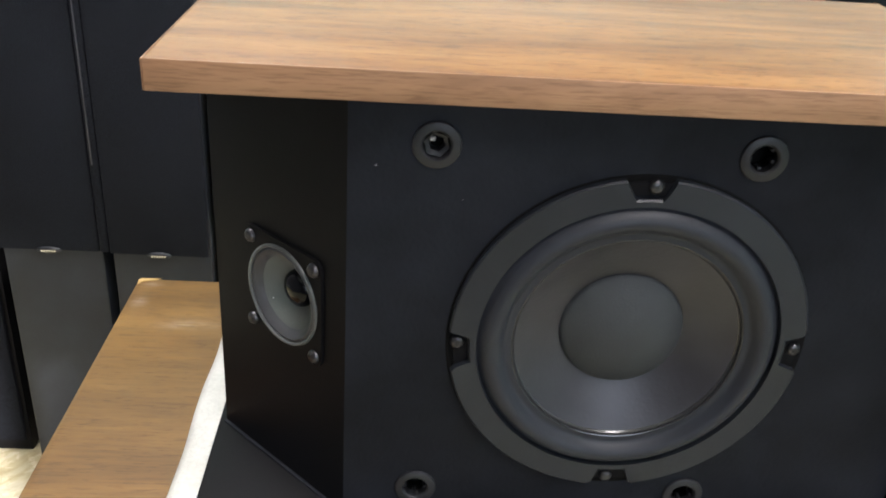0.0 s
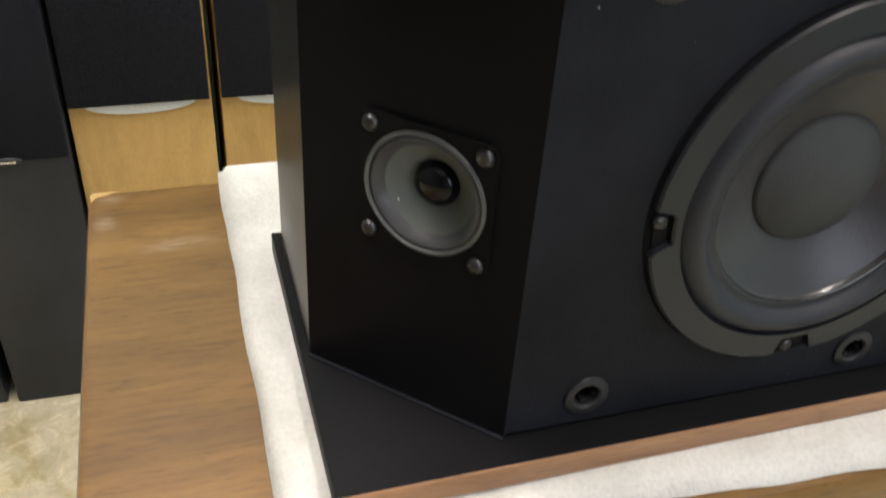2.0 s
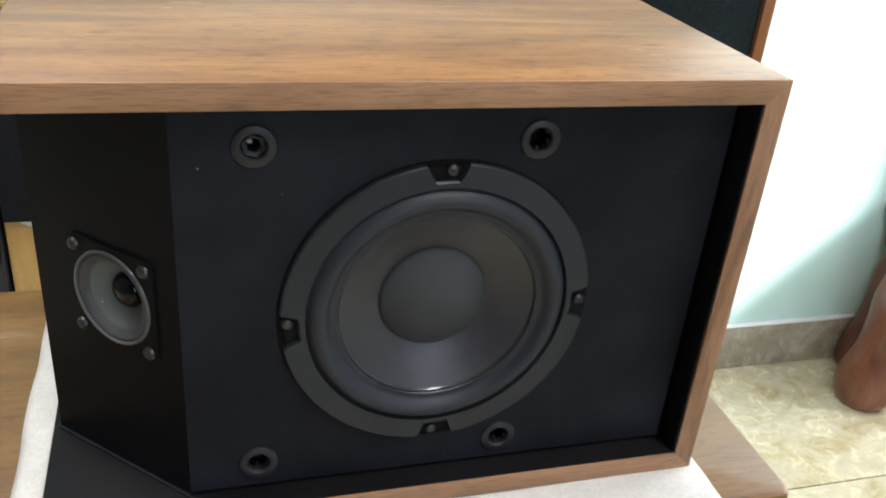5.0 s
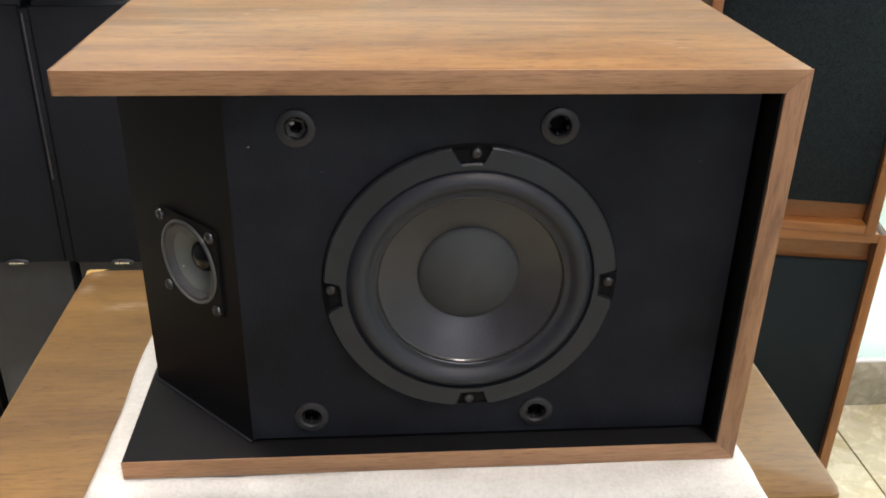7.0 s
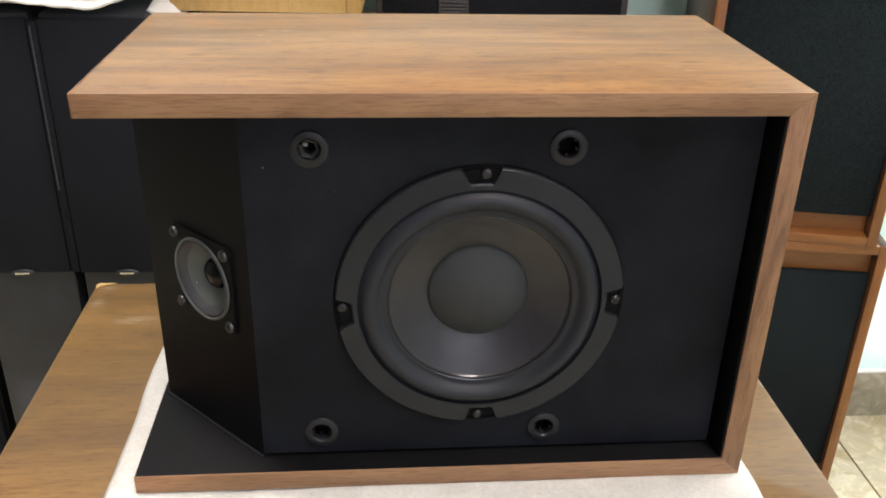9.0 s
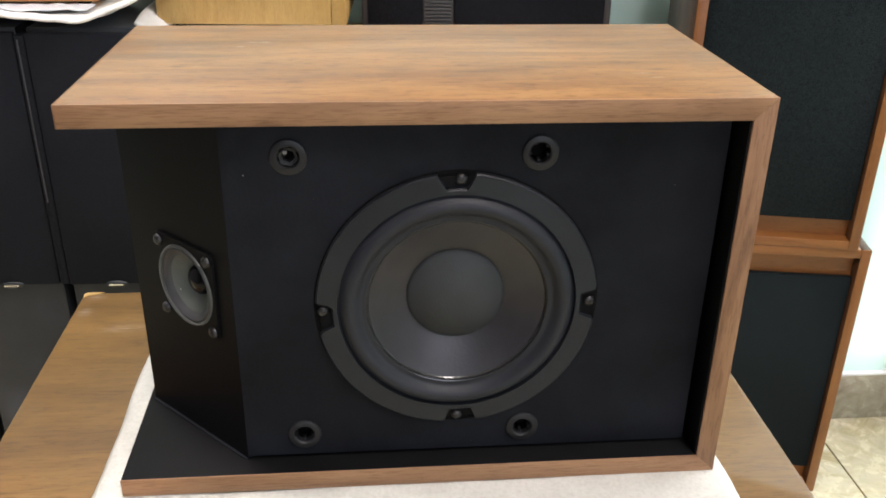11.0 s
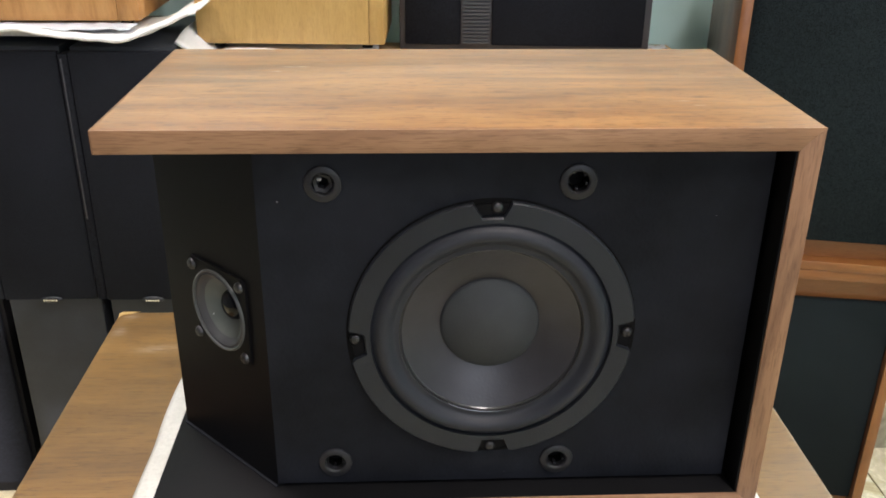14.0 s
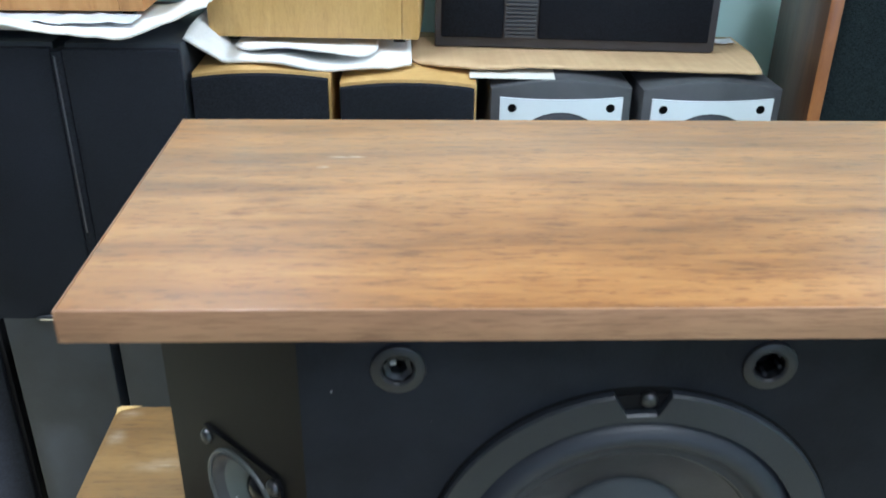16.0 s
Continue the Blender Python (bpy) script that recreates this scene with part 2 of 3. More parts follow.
GLOSS = material("glossy_black_dome", (0.003, 0.0035, 0.005), 0.05, spec=0.28)
GRILLE = fabric("black_grille_cloth", (0.0105, 0.0120, 0.0162))
GRILLE_GREEN = fabric("dark_green_black_grille_cloth", (0.0112, 0.0165, 0.0185))
ASH = vinyl("charcoal_vinyl", (0.021, 0.025, 0.031), 0.52, 260, 0.5, var=0.3, spec=0.32)
GREY_CASE = vinyl("grey_speaker_case", (0.055, 0.057, 0.063), 0.5, 500, 0.3)
CHARCOAL_FRAME = vinyl("charcoal_frame", (0.050, 0.050, 0.058), 0.45, 500, 0.3)
STUB = vinyl("pale_grey_plastic", (0.24, 0.24, 0.245), 0.4, 500, 0.1, var=0.1)
WHITE = vinyl("white_badge_bar", (0.7, 0.7, 0.7), 0.5, 500, 0.1, var=0.05)
RED = vinyl("red_mark", (0.5, 0.07, 0.02), 0.4, 500, 0.1)
PLAIN = vinyl("plain_grey_paint", (0.15, 0.147, 0.155), 0.7, 90, 0.2, var=0.1)
CEILING = vinyl("white_ceiling_paint", (0.8, 0.8, 0.78), 0.8, 90, 0.2, var=0.04)
LAMP = material("lamp_diffuser", (0.9, 0.9, 0.9), 0.5)
LAMP.node_tree.nodes["Principled BSDF"].inputs["Emission Color"].default_value = (1, 0.97, 0.92, 1)
LAMP.node_tree.nodes["Principled BSDF"].inputs["Emission Strength"].default_value = 6.0


def wall_paint():
    m = material("pale_teal_gloss_paint", (0.45, 0.66, 0.62), 0.35)
    cloud = noise_node(m, coords(m, (1.6, 1.6, 1.6)), 1.0, 5.0, 0.6)
    fine = noise_node(m, coords(m, (1, 1, 1)), 60, 4.0, 0.6)
    base(m, ramp(m, cloud, [(0.3, (0.52, 0.76, 0.72)), (0.7, (0.60, 0.82, 0.78))]))
    bump(m, fine, 0.12, 0.002)
    return m


def marble(name, a, b, vein):
    m = material(name, a, 0.22)
    warp = noise_node(m, coords(m, (1.0, 1.0, 1.0)), 5.0, 7.0, 0.65, 2.2)
    fine = noise_node(m, coords(m, (1, 1, 1)), 28.0, 5.0, 0.65, 0.6)
    c = ramp(m, warp, [(0.32, vein), (0.45, a), (0.56, b), (0.7, a)])
    base(m, mix(m, c, ramp(m, fine, [(0.35, (0.72, 0.7, 0.66)), (0.6, (1.05, 1.05, 1.05))]), 0.7, "MULTIPLY"))
    roughness(m, fine, 0.16, 0.36)
    return m


def fleece(name, low, high):
    m = material(name, high, 0.95, spec=0.1)
    cloud = noise_node(m, coords(m, (16, 16, 16)), 1.0, 4.0, 0.6)
    fine = noise_node(m, coords(m, (1, 1, 1)), 420, 3.0, 0.6)
    c = ramp(m, cloud, [(0.3, low), (0.65, high)])
    base(m, mix(m, c, ramp(m, fine, [(0.3, (0.86, 0.86, 0.86)), (0.6, (1.03, 1.03, 1.03))]), 0.7, "MULTIPLY"))
    bump(m, fine, 0.45, 0.0014)
    return m


def cardboard():
    m = material("brown_cardboard", (0.42, 0.29, 0.16), 0.85, spec=0.2)
    ribs = noise_node(m, coords(m, (160, 2, 2)), 1.0, 2.0)
    cloud = noise_node(m, coords(m, (8, 8, 8)), 1.0, 5.0, 0.65)
    c = ramp(m, cloud, [(0.3, (0.46, 0.315, 0.17)), (0.7, (0.60, 0.43, 0.25))])
    base(m, mix(m, c, ramp(m, ribs, [(0.3, (0.88, 0.88, 0.88)), (0.7, (1.05, 1.05, 1.05))]), 0.6, "MULTIPLY"))
    bump(m, ribs, 0.25, 0.001)
    return m


TEAL, CARD = wall_paint(), cardboard()
FLEECE = fleece("white_foam_fleece", (0.57, 0.565, 0.515), (0.72, 0.715, 0.67))
WHITE_FOAM = fleece("clean_white_foam", (0.74, 0.735, 0.71), (0.84, 0.835, 0.82))
CARD_DARK = vinyl("cardboard_corrugation", (0.2, 0.13, 0.065), 0.9, 300, 0.2, spec=0.1)
MARBLE = marble("beige_marble", (0.55, 0.49, 0.31), (0.62, 0.57, 0.41), (0.42, 0.34, 0.18))
SKIRT = marble("grey_beige_stone", (0.36, 0.33, 0.26), (0.42, 0.39, 0.31), (0.27, 0.24, 0.18))
GROUT = vinyl("tile_joint", (0.25, 0.22, 0.16), 0.8, 300, 0.2)


# ---- building helpers ----
def box(bm, lo, hi, bevel=0.0, segments=2):
    """A box between two corners, with rounded edges."""
    sub = bmesh.new()
    bmesh.ops.create_cube(sub, size=1.0)
    for v in sub.verts:
        v.co = [lo[n] + (v.co[n] + 0.5) * (hi[n] - lo[n]) for n in range(3)]
    if bevel:
        bmesh.ops.bevel(sub, geom=sub.edges[:], offset=bevel, segments=segments, profile=0.5, affect="EDGES")
    append(bm, sub)
    return bm


def append(bm, sub, m=None):
    if m is not None:
        bmesh.ops.transform(sub, matrix=m, verts=sub.verts[:])
    tmp = bpy.data.meshes.new("tmp")
    sub.to_mesh(tmp)
    sub.free()
    bm.from_mesh(tmp)
    bpy.data.meshes.remove(tmp)


def boxed(lo, hi, bevel=0.0, segments=2):
    return box(bmesh.new(), lo, hi, bevel, segments)


def lathe(profile, steps=64, m=None):
    """A turned body: profile rows (radius, along) about the axis -y, which points to the viewer."""
    bm = bmesh.new()
    rings = []
    for r, h in profile:
        if r < 1e-6:
            rings.append([bm.verts.new((0, -h, 0))])
        else:
            rings.append([bm.verts.new((r * math.cos(a), -h, r * math.sin(a))) for a in (2 * math.pi * k / steps for k in range(steps))])
    for p, q in zip(rings, rings[1:]):
        for k in range(steps):
            k2 = (k + 1) % steps
            face = [p[k % len(p)], p[k2 % len(p)], q[k2 % len(q)], q[k % len(q)]]
            face = list(dict.fromkeys(face))
            if len(face) > 2:
                bm.faces.new(face)
    bmesh.ops.recalc_face_normals(bm, faces=bm.faces[:])
    if m is not None:
        bmesh.ops.transform(bm, matrix=m, verts=bm.verts[:])
    return bm


def prism(outline, z0, z1, bevel=0.0):
    """A flat outline in x and y, raised from z0 to z1."""
    bm = bmesh.new()
    f = bm.faces.new([bm.verts.new((x, y, z0)) for x, y in outline])
    out = bmesh.ops.extrude_face_region(bm, geom=[f])
    for g in out["geom"]:
        if isinstance(g, bmesh.types.BMVert):
            g.co.z = z1
    bmesh.ops.recalc_face_normals(bm, faces=bm.faces[:])
    if bevel:
        rim = [e for e in bm.edges if abs(e.verts[0].co.z - e.verts[1].co.z) < 1e-6]
        bmesh.ops.bevel(bm, geom=rim, offset=bevel, segments=2, profile=0.5, affect="EDGES")
    return bm


def rounded(x0, y0, x1, y1, r, steps=6):
    pts = []
    for cx, cy, a0 in ((x1 - r, y1 - r, 0), (x0 + r, y1 - r, 90), (x0 + r, y0 + r, 180), (x1 - r, y0 + r, 270)):
        for k in range(steps + 1):
            a = radians(a0 + 90 * k / steps)
            pts.append((cx + r * math.cos(a), cy + r * math.sin(a)))
    return pts


def smooth(me, angle=40):
    me.shade_smooth()
    me.set_sharp_from_angle(angle=radians(angle))


def part(name, bm, mat, parent=None, label="", angle=40):
    me = bpy.data.meshes.new(name)
    bm.to_mesh(me)
    bm.free()
    smooth(me, angle)
    me.materials.append(mat)
    ob = new(name, me)
    ob.parent = parent
    return tagged(ob, label)


def thing(name, m, label, category, group="", kind=""):
    ob = new(name)
    ob.empty_display_size = 0.05
    ob.matrix_world = m
    return tagged(ob, label, category, group, kind)


def solid(name, bm, mat, m, label, category="", group="", kind="", angle=40):
    """A thing of one piece."""
    ob = tagged(part(name, bm, mat, None, label, angle), "", category, group, kind)
    ob.matrix_world = m
    return ob


ID = Matrix.Identity(4)

# ---- the room ----
X0, X1, Y0, Y1, YP, H = -2.0, 2.2, -2.4, 1.62, 1.405, 2.75
XP = 0.97
solid("floor", boxed((X0, Y0, -0.12), (X1, Y1, -0.006)), GROUT, ID, "beige marble tile floor with fine joints", "floor", kind="structure")
solid("ceiling", boxed((X0, Y0, H), (X1, Y1, H + 0.1)), CEILING, ID, "plain white painted ceiling", "ceiling", kind="structure")
solid("wall_north", boxed((X0 - 0.12, Y1, -0.12), (XP, Y1 + 0.12, H)), TEAL, ID, "pale teal painted wall behind the speakers", "wall", kind="structure")
solid("wall_pier", boxed((XP, YP, -0.12), (X1, Y1 + 0.12, H)), TEAL, ID, "pale teal painted wall projection, brightly lit", "wall", kind="structure")
solid("wall_west", boxed((X0 - 0.12, Y0, -0.12), (X0, Y1, H)), PLAIN, ID, "plain grey painted wall", "wall", kind="structure")
bm = bmesh.new()
for lo, hi in (((X0 - 0.12, Y0 - 0.12, -0.12), (0.2, Y0, H)), ((1.3, Y0 - 0.12, -0.12), (X1 + 0.12, Y0, H)),
               ((0.2, Y0 - 0.12, -0.12), (1.3, Y0, 1.0)), ((0.2, Y0 - 0.12, 2.1), (1.3, Y0, H))):
    box(bm, lo, hi)
solid("wall_south", bm, PLAIN, ID, "plain grey painted wall", "wall", kind="structure")
bm = bmesh.new()
for lo, hi in (((X1, Y0, -0.12), (X1 + 0.12, -1.08, H)), ((X1, -0.2, -0.12), (X1 + 0.12, 0.7, H)),
               ((X1, -1.08, -0.12), (X1 + 0.12, -0.2, 1.12)), ((X1, -1.08, 2.68), (X1 + 0.12, -0.2, H)),
               ((X1, 1.28, -0.12), (X1 + 0.12, Y1 + 0.12, H)), ((X1, 0.7, -0.12), (X1 + 0.12, 1.28, 0.86)), ((X1, 0.7, 2.14), (X1 + 0.12, 1.28, H))):
    box(bm, lo, hi)
solid("wall_east", bm, TEAL, ID, "pale teal wall with a window opening", "wall", kind="structure")
solid("baseboard", boxed((XP + 0.001, YP - 0.012, 0), (X1, YP, 0.112), 0.002), SKIRT, ID, "grey-beige stone skirting along the teal wall", "baseboard", kind="structure")
solid("trim", boxed((1.47, YP - 0.003, 0.476), (X1, YP, 0.481), 0.001), WHITE, ID, "thin white line along the teal wall", "trim", kind="structure")
solid("trim", boxed((XP + 0.001, YP - 0.014, 0.112), (X1, YP, 0.117), 0.001), WHITE, ID, "thin white line above the skirting", "trim", kind="structure")
for lx, ly, watts in LAMPS:
    lamp = thing("ceiling_lamp", pose(lx, ly, H), "white ceiling lamp with a long glowing diffuser", "lamp", "ceiling lamps")
    part("housing", boxed((-0.13, -0.62, -0.05), (0.13, 0.62, 0), 0.01), CEILING, lamp)
    part("diffuser", boxed((-0.1, -0.57, -0.066), (0.1, 0.57, -0.051), 0.004), LAMP, lamp, "glowing white diffuser")

# ---- the table, its cloth ----
TX0, TX1, TY0, TY1, TZ = -0.2005, 0.338, 0.298, 0.612, 0.7765
table = thing("side_table", pose(0, 0, 0), "brown wooden side table with rounded corners and a worn top", "table")
part("tabletop", prism(rounded(TX0, TY0, TX1, TY1, 0.010), TZ - 0.03, TZ, 0.004), TABLE_WOOD, table, "worn wood-grain tabletop")
for k, (x, y) in enumerate(((TX0 + 0.03, TY0 + 0.03), (TX1 - 0.03, TY0 + 0.03), (TX0 + 0.03, TY1 - 0.03), (TX1 - 0.03, TY1 - 0.03))):
    part("leg", boxed((x - 0.02, y - 0.02, 0), (x + 0.02, y + 0.02, TZ - 0.0305), 0.004), TABLE_WOOD, table)
for lo, hi in (((TX0 + 0.052, TY0 + 0.02, TZ - 0.12), (TX1 - 0.052, TY0 + 0.038, TZ - 0.0305)),
               ((TX0 + 0.052, TY1 - 0.038, TZ - 0.12), (TX1 - 0.052, TY1 - 0.02, TZ - 0.0305)),
               ((TX0 + 0.02, TY0 + 0.052, TZ - 0.12), (TX0 + 0.038, TY1 - 0.052, TZ - 0.0305)),
               ((TX1 - 0.038, TY0 + 0.052, TZ - 0.12), (TX1 - 0.02, TY1 - 0.052, TZ - 0.0305))):
    part("apron", boxed(lo, hi, 0.002), TABLE_WOOD, table)

chip = prism([(TX0 + 0.0015, TY1 - 0.004), (TX0 + 0.004, TY1 - 0.0015), (TX0 + 0.019, TY1 - 0.0016), (TX0 + 0.012, TY1 - 0.005), (TX0 + 0.005, TY1 - 0.007), (TX0 + 0.0025, TY1 - 0.012)], TZ + 0.0001, TZ + 0.0004)
part("worn_corner", chip, OAK_Z, table, "pale wood bared at a worn corner")
CBZ = 0.7894


def foam_sheet(x0, y0, x1, y1, z0, z1, nx=70, ny=50):
    """A thick soft sheet: its rim rolls down and runs a little unevenly."""
    bm = bmesh.new()
    grid = []
    for i in range(nx + 1):
        col = []
        for j in range(ny + 1):
            u, v = i / nx, j / ny
            x, y = x0 + (x1 - x0) * u - 0.002 * (1 - v) * (1 - u), y0 + (y1 - y0) * v - 0.030 * u * (1 - 0.7 * v)
            rim = min(u * (x1 - x0), (1 - u) * (x1 - x0), v * (y1 - y0), (1 - v) * (y1 - y0))
            wob = 0.003 * noise.noise(Vector((x * 22, y * 22, 3)))
            edge = max(0.0, 1 - rim / 0.006)
            drop = (z1 - z0) * 0.75 * edge * edge
            soft = 0.0012 * noise.noise(Vector((x * 60, y * 60, 0)))
            k = max(0.0, 1 - rim / 0.03)
            col.append(bm.verts.new((x + wob * k, y + wob * k, z1 - drop + soft * min(1, rim / 0.004) - 0.002 * k)))
        grid.append(col)
    for i in range(nx):
        for j in range(ny):
            bm.faces.new((grid[i][j], grid[i + 1][j], grid[i + 1][j + 1], grid[i][j + 1]))
    rim = [e for e in bm.edges if e.is_boundary]
    out = bmesh.ops.extrude_edge_only(bm, edges=rim)
    for g in out["geom"]:
        if isinstance(g, bmesh.types.BMVert):
            g.co.z = z0
    bmesh.ops.holes_fill(bm, edges=[e for e in bm.edges if e.is_boundary], sides=0)
    bmesh.ops.recalc_face_normals(bm, faces=bm.faces[:])
    return bm


solid("foam_cloth", foam_sheet(-0.1195, 0.3185, 0.287, 0.622, TZ + 0.0005, CBZ - 0.003), FLEECE, ID,
      "white fleecy foam sheet under the wooden loudspeaker", "cloth", angle=60)

# ---- the walnut loudspeaker on the table ----
CX0, CX1, CY0, CY1, CH, BT = -0.0983, 0.2744, 0.3236, 0.5133, 0.2476, 0.0125
CYB = 0.339                      # front of the baffle
EX = -0.0228                     # the edge where the angled panel begins
SX = -0.0940                     # the recessed end panel
BX1, BZ0 = 0.2568, 0.0025        # the baffle stops short of the side and the bottom
speaker = thing("bookshelf_speaker", pose(0, 0, CBZ - 0.003), "walnut bookshelf loudspeaker without its grille on white foam", "loudspeaker")


def edging(board, outline, mat):
    """A veneer strip on the front edge of a board, mitred where it meets the next one."""
    bm = prism(outline, CY0, CY0 + 0.0008, 0.0002)
    for v in bm.verts:
        v.co = (v.co.x, v.co.z, v.co.y)
    bmesh.ops.recalc_face_normals(bm, faces=bm.faces[:])
    part("edging", bm, mat, board, "walnut edging strip")


BF = CY0 + 0.0008                # front of the boards, behind their edging
top = part("top_panel", boxed((CX0, BF, CH - BT), (CX1, CY1, CH), 0.0006), WALNUT_TOP, speaker)
edging(top, [(CX0, CH - BT), (CX1 - BT, CH - BT), (CX1, CH), (CX0, CH)], EDGE_X)
part("end_edging", boxed((CX0 - 0.0008, CY0, CH - BT), (CX0, CY1, CH), 0.0003), VENEER_Y, top)
bottom = part("bottom_panel", boxed((CX0, BF, 0.0), (CX1, CY1, BT), 0.0006), BLACK, speaker)
edging(bottom, [(CX0, 0), (CX1, 0), (CX1 - BT, BT), (CX0, BT)], EDGE_X)
side = part("side_panel", boxed((CX1 - BT, BF, BT), (CX1, CY1, CH - BT), 0.0004), EDGE_Z, speaker)
edging(side, [(CX1 - BT, BT), (CX1, 0), (CX1, CH), (CX1 - BT, CH - BT)], EDGE_Z)
part("lining", boxed((CX1 - BT - 0.0012, CY0 + 0.001, BT), (CX1 - BT, CYB + 0.012, CH - BT)), BLACK, speaker, "black inner lining")
part("groove", boxed((BX1 - 0.003, CYB + 0.0125, BT), (CX1 - BT - 0.0012, CYB + 0.018, CH - BT)), BLACK, speaker, "black groove beside the baffle")
part("groove", boxed((EX, CYB + 0.0125, BT), (BX1 - 0.0035, CYB + 0.018, BT + 0.006)), BLACK, speaker, "black groove below the baffle")
part("back_panel", boxed((CX0 + 0.006, CY1 - 0.012, BT), (CX1 - BT, CY1 - 0.002, CH - BT)), BLACK, speaker)

WX, WZ, WR = 0.1068, 0.1207, 0.0827
SOCKETS = ((0.0137, 0.2132), (0.1508, 0.2135), (0.0131, 0.0305), (0.1500, 0.0298))


def pierced(outline, y, depth, holes):
    """An upright board of any outline in x and z, with round holes through it."""
    bm = bmesh.new()
    loops = [list(outline)]
    for hx, hz, r, n in holes:
        loops.append([(hx + r * math.cos(2 * math.pi * k / n), hz + r * math.sin(2 * math.pi * k / n)) for k in range(n)])
    edges = []
    for lp in loops:
        vs = [bm.verts.new((x, y, z)) for x, z in lp]
        edges += [bm.edges.new((a, b)) for a, b in zip(vs, vs[1:] + vs[:1])]
    bmesh.ops.triangle_fill(bm, edges=edges, use_beauty=True)
    out = bmesh.ops.extrude_face_region(bm, geom=bm.faces[:])
    for g in out["geom"]:
        if isinstance(g, bmesh.types.BMVert):
            g.co.y = y + depth
    bmesh.ops.recalc_face_normals(bm, faces=bm.faces[:])
    return bm


def board_with_holes(x0, x1, z0, z1, y, depth, holes):
    return pierced([(x0, z0), (x1, z0), (x1, z1), (x0, z1)], y, depth, holes)


holes = [(WX, WZ, 0.0735, 64)] + [(x, z, 0.0062, 20) for x, z in SOCKETS]
baffle = part("baffle", board_with_holes(EX, BX1, BT + BZ0, CH - BT, CYB, 0.012, holes), BAFFLE, speaker, "black painted front baffle", 30)
chip = part("paint_chip", lathe([(0, 0.0002), (0.0003, 0.00015), (0.0005, 0)], 7, pose(-0.0110, CYB, 0.2030)), STUB, baffle, "pale paint chip")
for x, z in ((0.0262, 0.1890), (0.1180, 0.0200), (0.2290, 0.1930)):
    part("dust_speck", lathe([(0, 0.0001), (0.0002, 0)], 6, pose(x, CYB, z)), STUB, baffle)

# The angled panel, at 45 degrees, with the small driver.
AL = (EX - SX) * math.sqrt(2)
AM = pose(EX, CYB, 0, 0, 0, -45)       # its x runs along the panel, to the front edge at 0
part("angled_panel", board_with_holes(-AL, 0, BT, CH - BT, 0, 0.01, [(-0.0440, 0.1215, 0.0245, 40)]), BLACK, speaker, "black angled tweeter panel", 30).matrix_local = AM
part("end_panel", boxed((SX, CYB + (EX - SX) + 0.0005, BT), (SX + 0.01, CY1 - 0.012, CH - BT)), SATIN, speaker, "satin black recessed end panel")
part("bottom_fillet", prism([(-AL, -0.002), (0, -0.002), (0, 0), (-AL, 0)], BT, BT + 0.0012, 0.0004), BAFFLE, speaker).matrix_local = AM


def screw_head(r, m):
    """A domed cross-head screw."""
    bm = lathe([(0, 0.3 * r), (0.2 * r, 0.3 * r), (0.24 * r, 0.62 * r), (0.55 * r, 0.62 * r), (0.85 * r, 0.4 * r), (r, 0.08 * r), (r, -0.3 * r)], 16)
    for a in (0, 90):
        box(bm, (-0.55 * r, -0.66 * r, -0.1 * r), (0.55 * r, -0.6 * r, 0.1 * r)) if a == 0 else box(bm, (-0.1 * r, -0.66 * r, -0.55 * r), (0.1 * r, -0.6 * r, 0.55 * r))
    bmesh.ops.transform(bm, matrix=m, verts=bm.verts[:])
    return bm


# woofer
woofer = part("woofer", lathe([(0.0735, 0.0), (0.073, -0.012), (0.05, -0.045), (0.03, -0.055), (0.0, -0.055)], 48, pose(WX, CYB, WZ)), HOLE, speaker, "round paper-cone woofer")


NOTCHES, SCREWS = (-0.8, 91.4, 184, 272.2), (0.0, 89.6, 181.4, 270.8)


def notched_ring(r_out, r_in, depth, notch_half, notch_r, steps=240):
    """The driver's flat rim, with a notch for each of its four screws."""
    bm = bmesh.new()
    loops = {"of": [], "if": [], "ob": [], "ib": [], "oc": []}
    for k in range(steps):
        a = 360 * k / steps
        off = min(abs((a - q + 180) % 360 - 180) for q in NOTCHES)
        t = min(max((off - notch_half) / 1.6, 0), 1)
        r = notch_r + (r_out - notch_r) * t
        c, s = math.cos(radians(a)), math.sin(radians(a))
        for key, rr, y in (("of", r - 0.0009, -depth), ("oc", r, -depth + 0.001), ("ob", r, 0.0005), ("if", r_in + 0.0006, -depth), ("ib", r_in, 0.001)):
            loops[key].append(bm.verts.new((rr * c, y, rr * s)))
    order = ("ib", "if", "of", "oc", "ob")
    for p, q in zip(order, order[1:]):
        for k in range(steps):
            k2 = (k + 1) % steps
            bm.faces.new((loops[p][k], loops[p][k2], loops[q][k2], loops[q][k]))
    bmesh.ops.recalc_face_normals(bm, faces=bm.faces[:])
    bmesh.ops.transform(bm, matrix=pose(WX, CYB, WZ), verts=bm.verts[:])
    return bm


WM = pose(WX, CYB, WZ)
part("rim", notched_ring(WR, 0.0695, 0.0042, 5.3, 0.0735), PLASTIC, woofer, "dark grey notched rim", 25)
part("seat", lathe([(0.0745, 0.0011), (0.0806, 0.0011), (0.0808, 0.0)], 96, WM), BLACK, woofer)
part("surround", lathe([(0.0702, 0.0012), (0.0687, 0.0018), (0.0674, 0.0042), (0.0650, 0.0062), (0.0622, 0.0067), (0.0596, 0.0054), (0.0580, 0.0030),
                        (0.0571, 0.0022), (0.0562, 0.0018), (0.0550, 0.0021), (0.0538, 0.0020), (0.0533, 0.0012)], 96, WM), RUBBER, woofer, "black rubber roll surround")
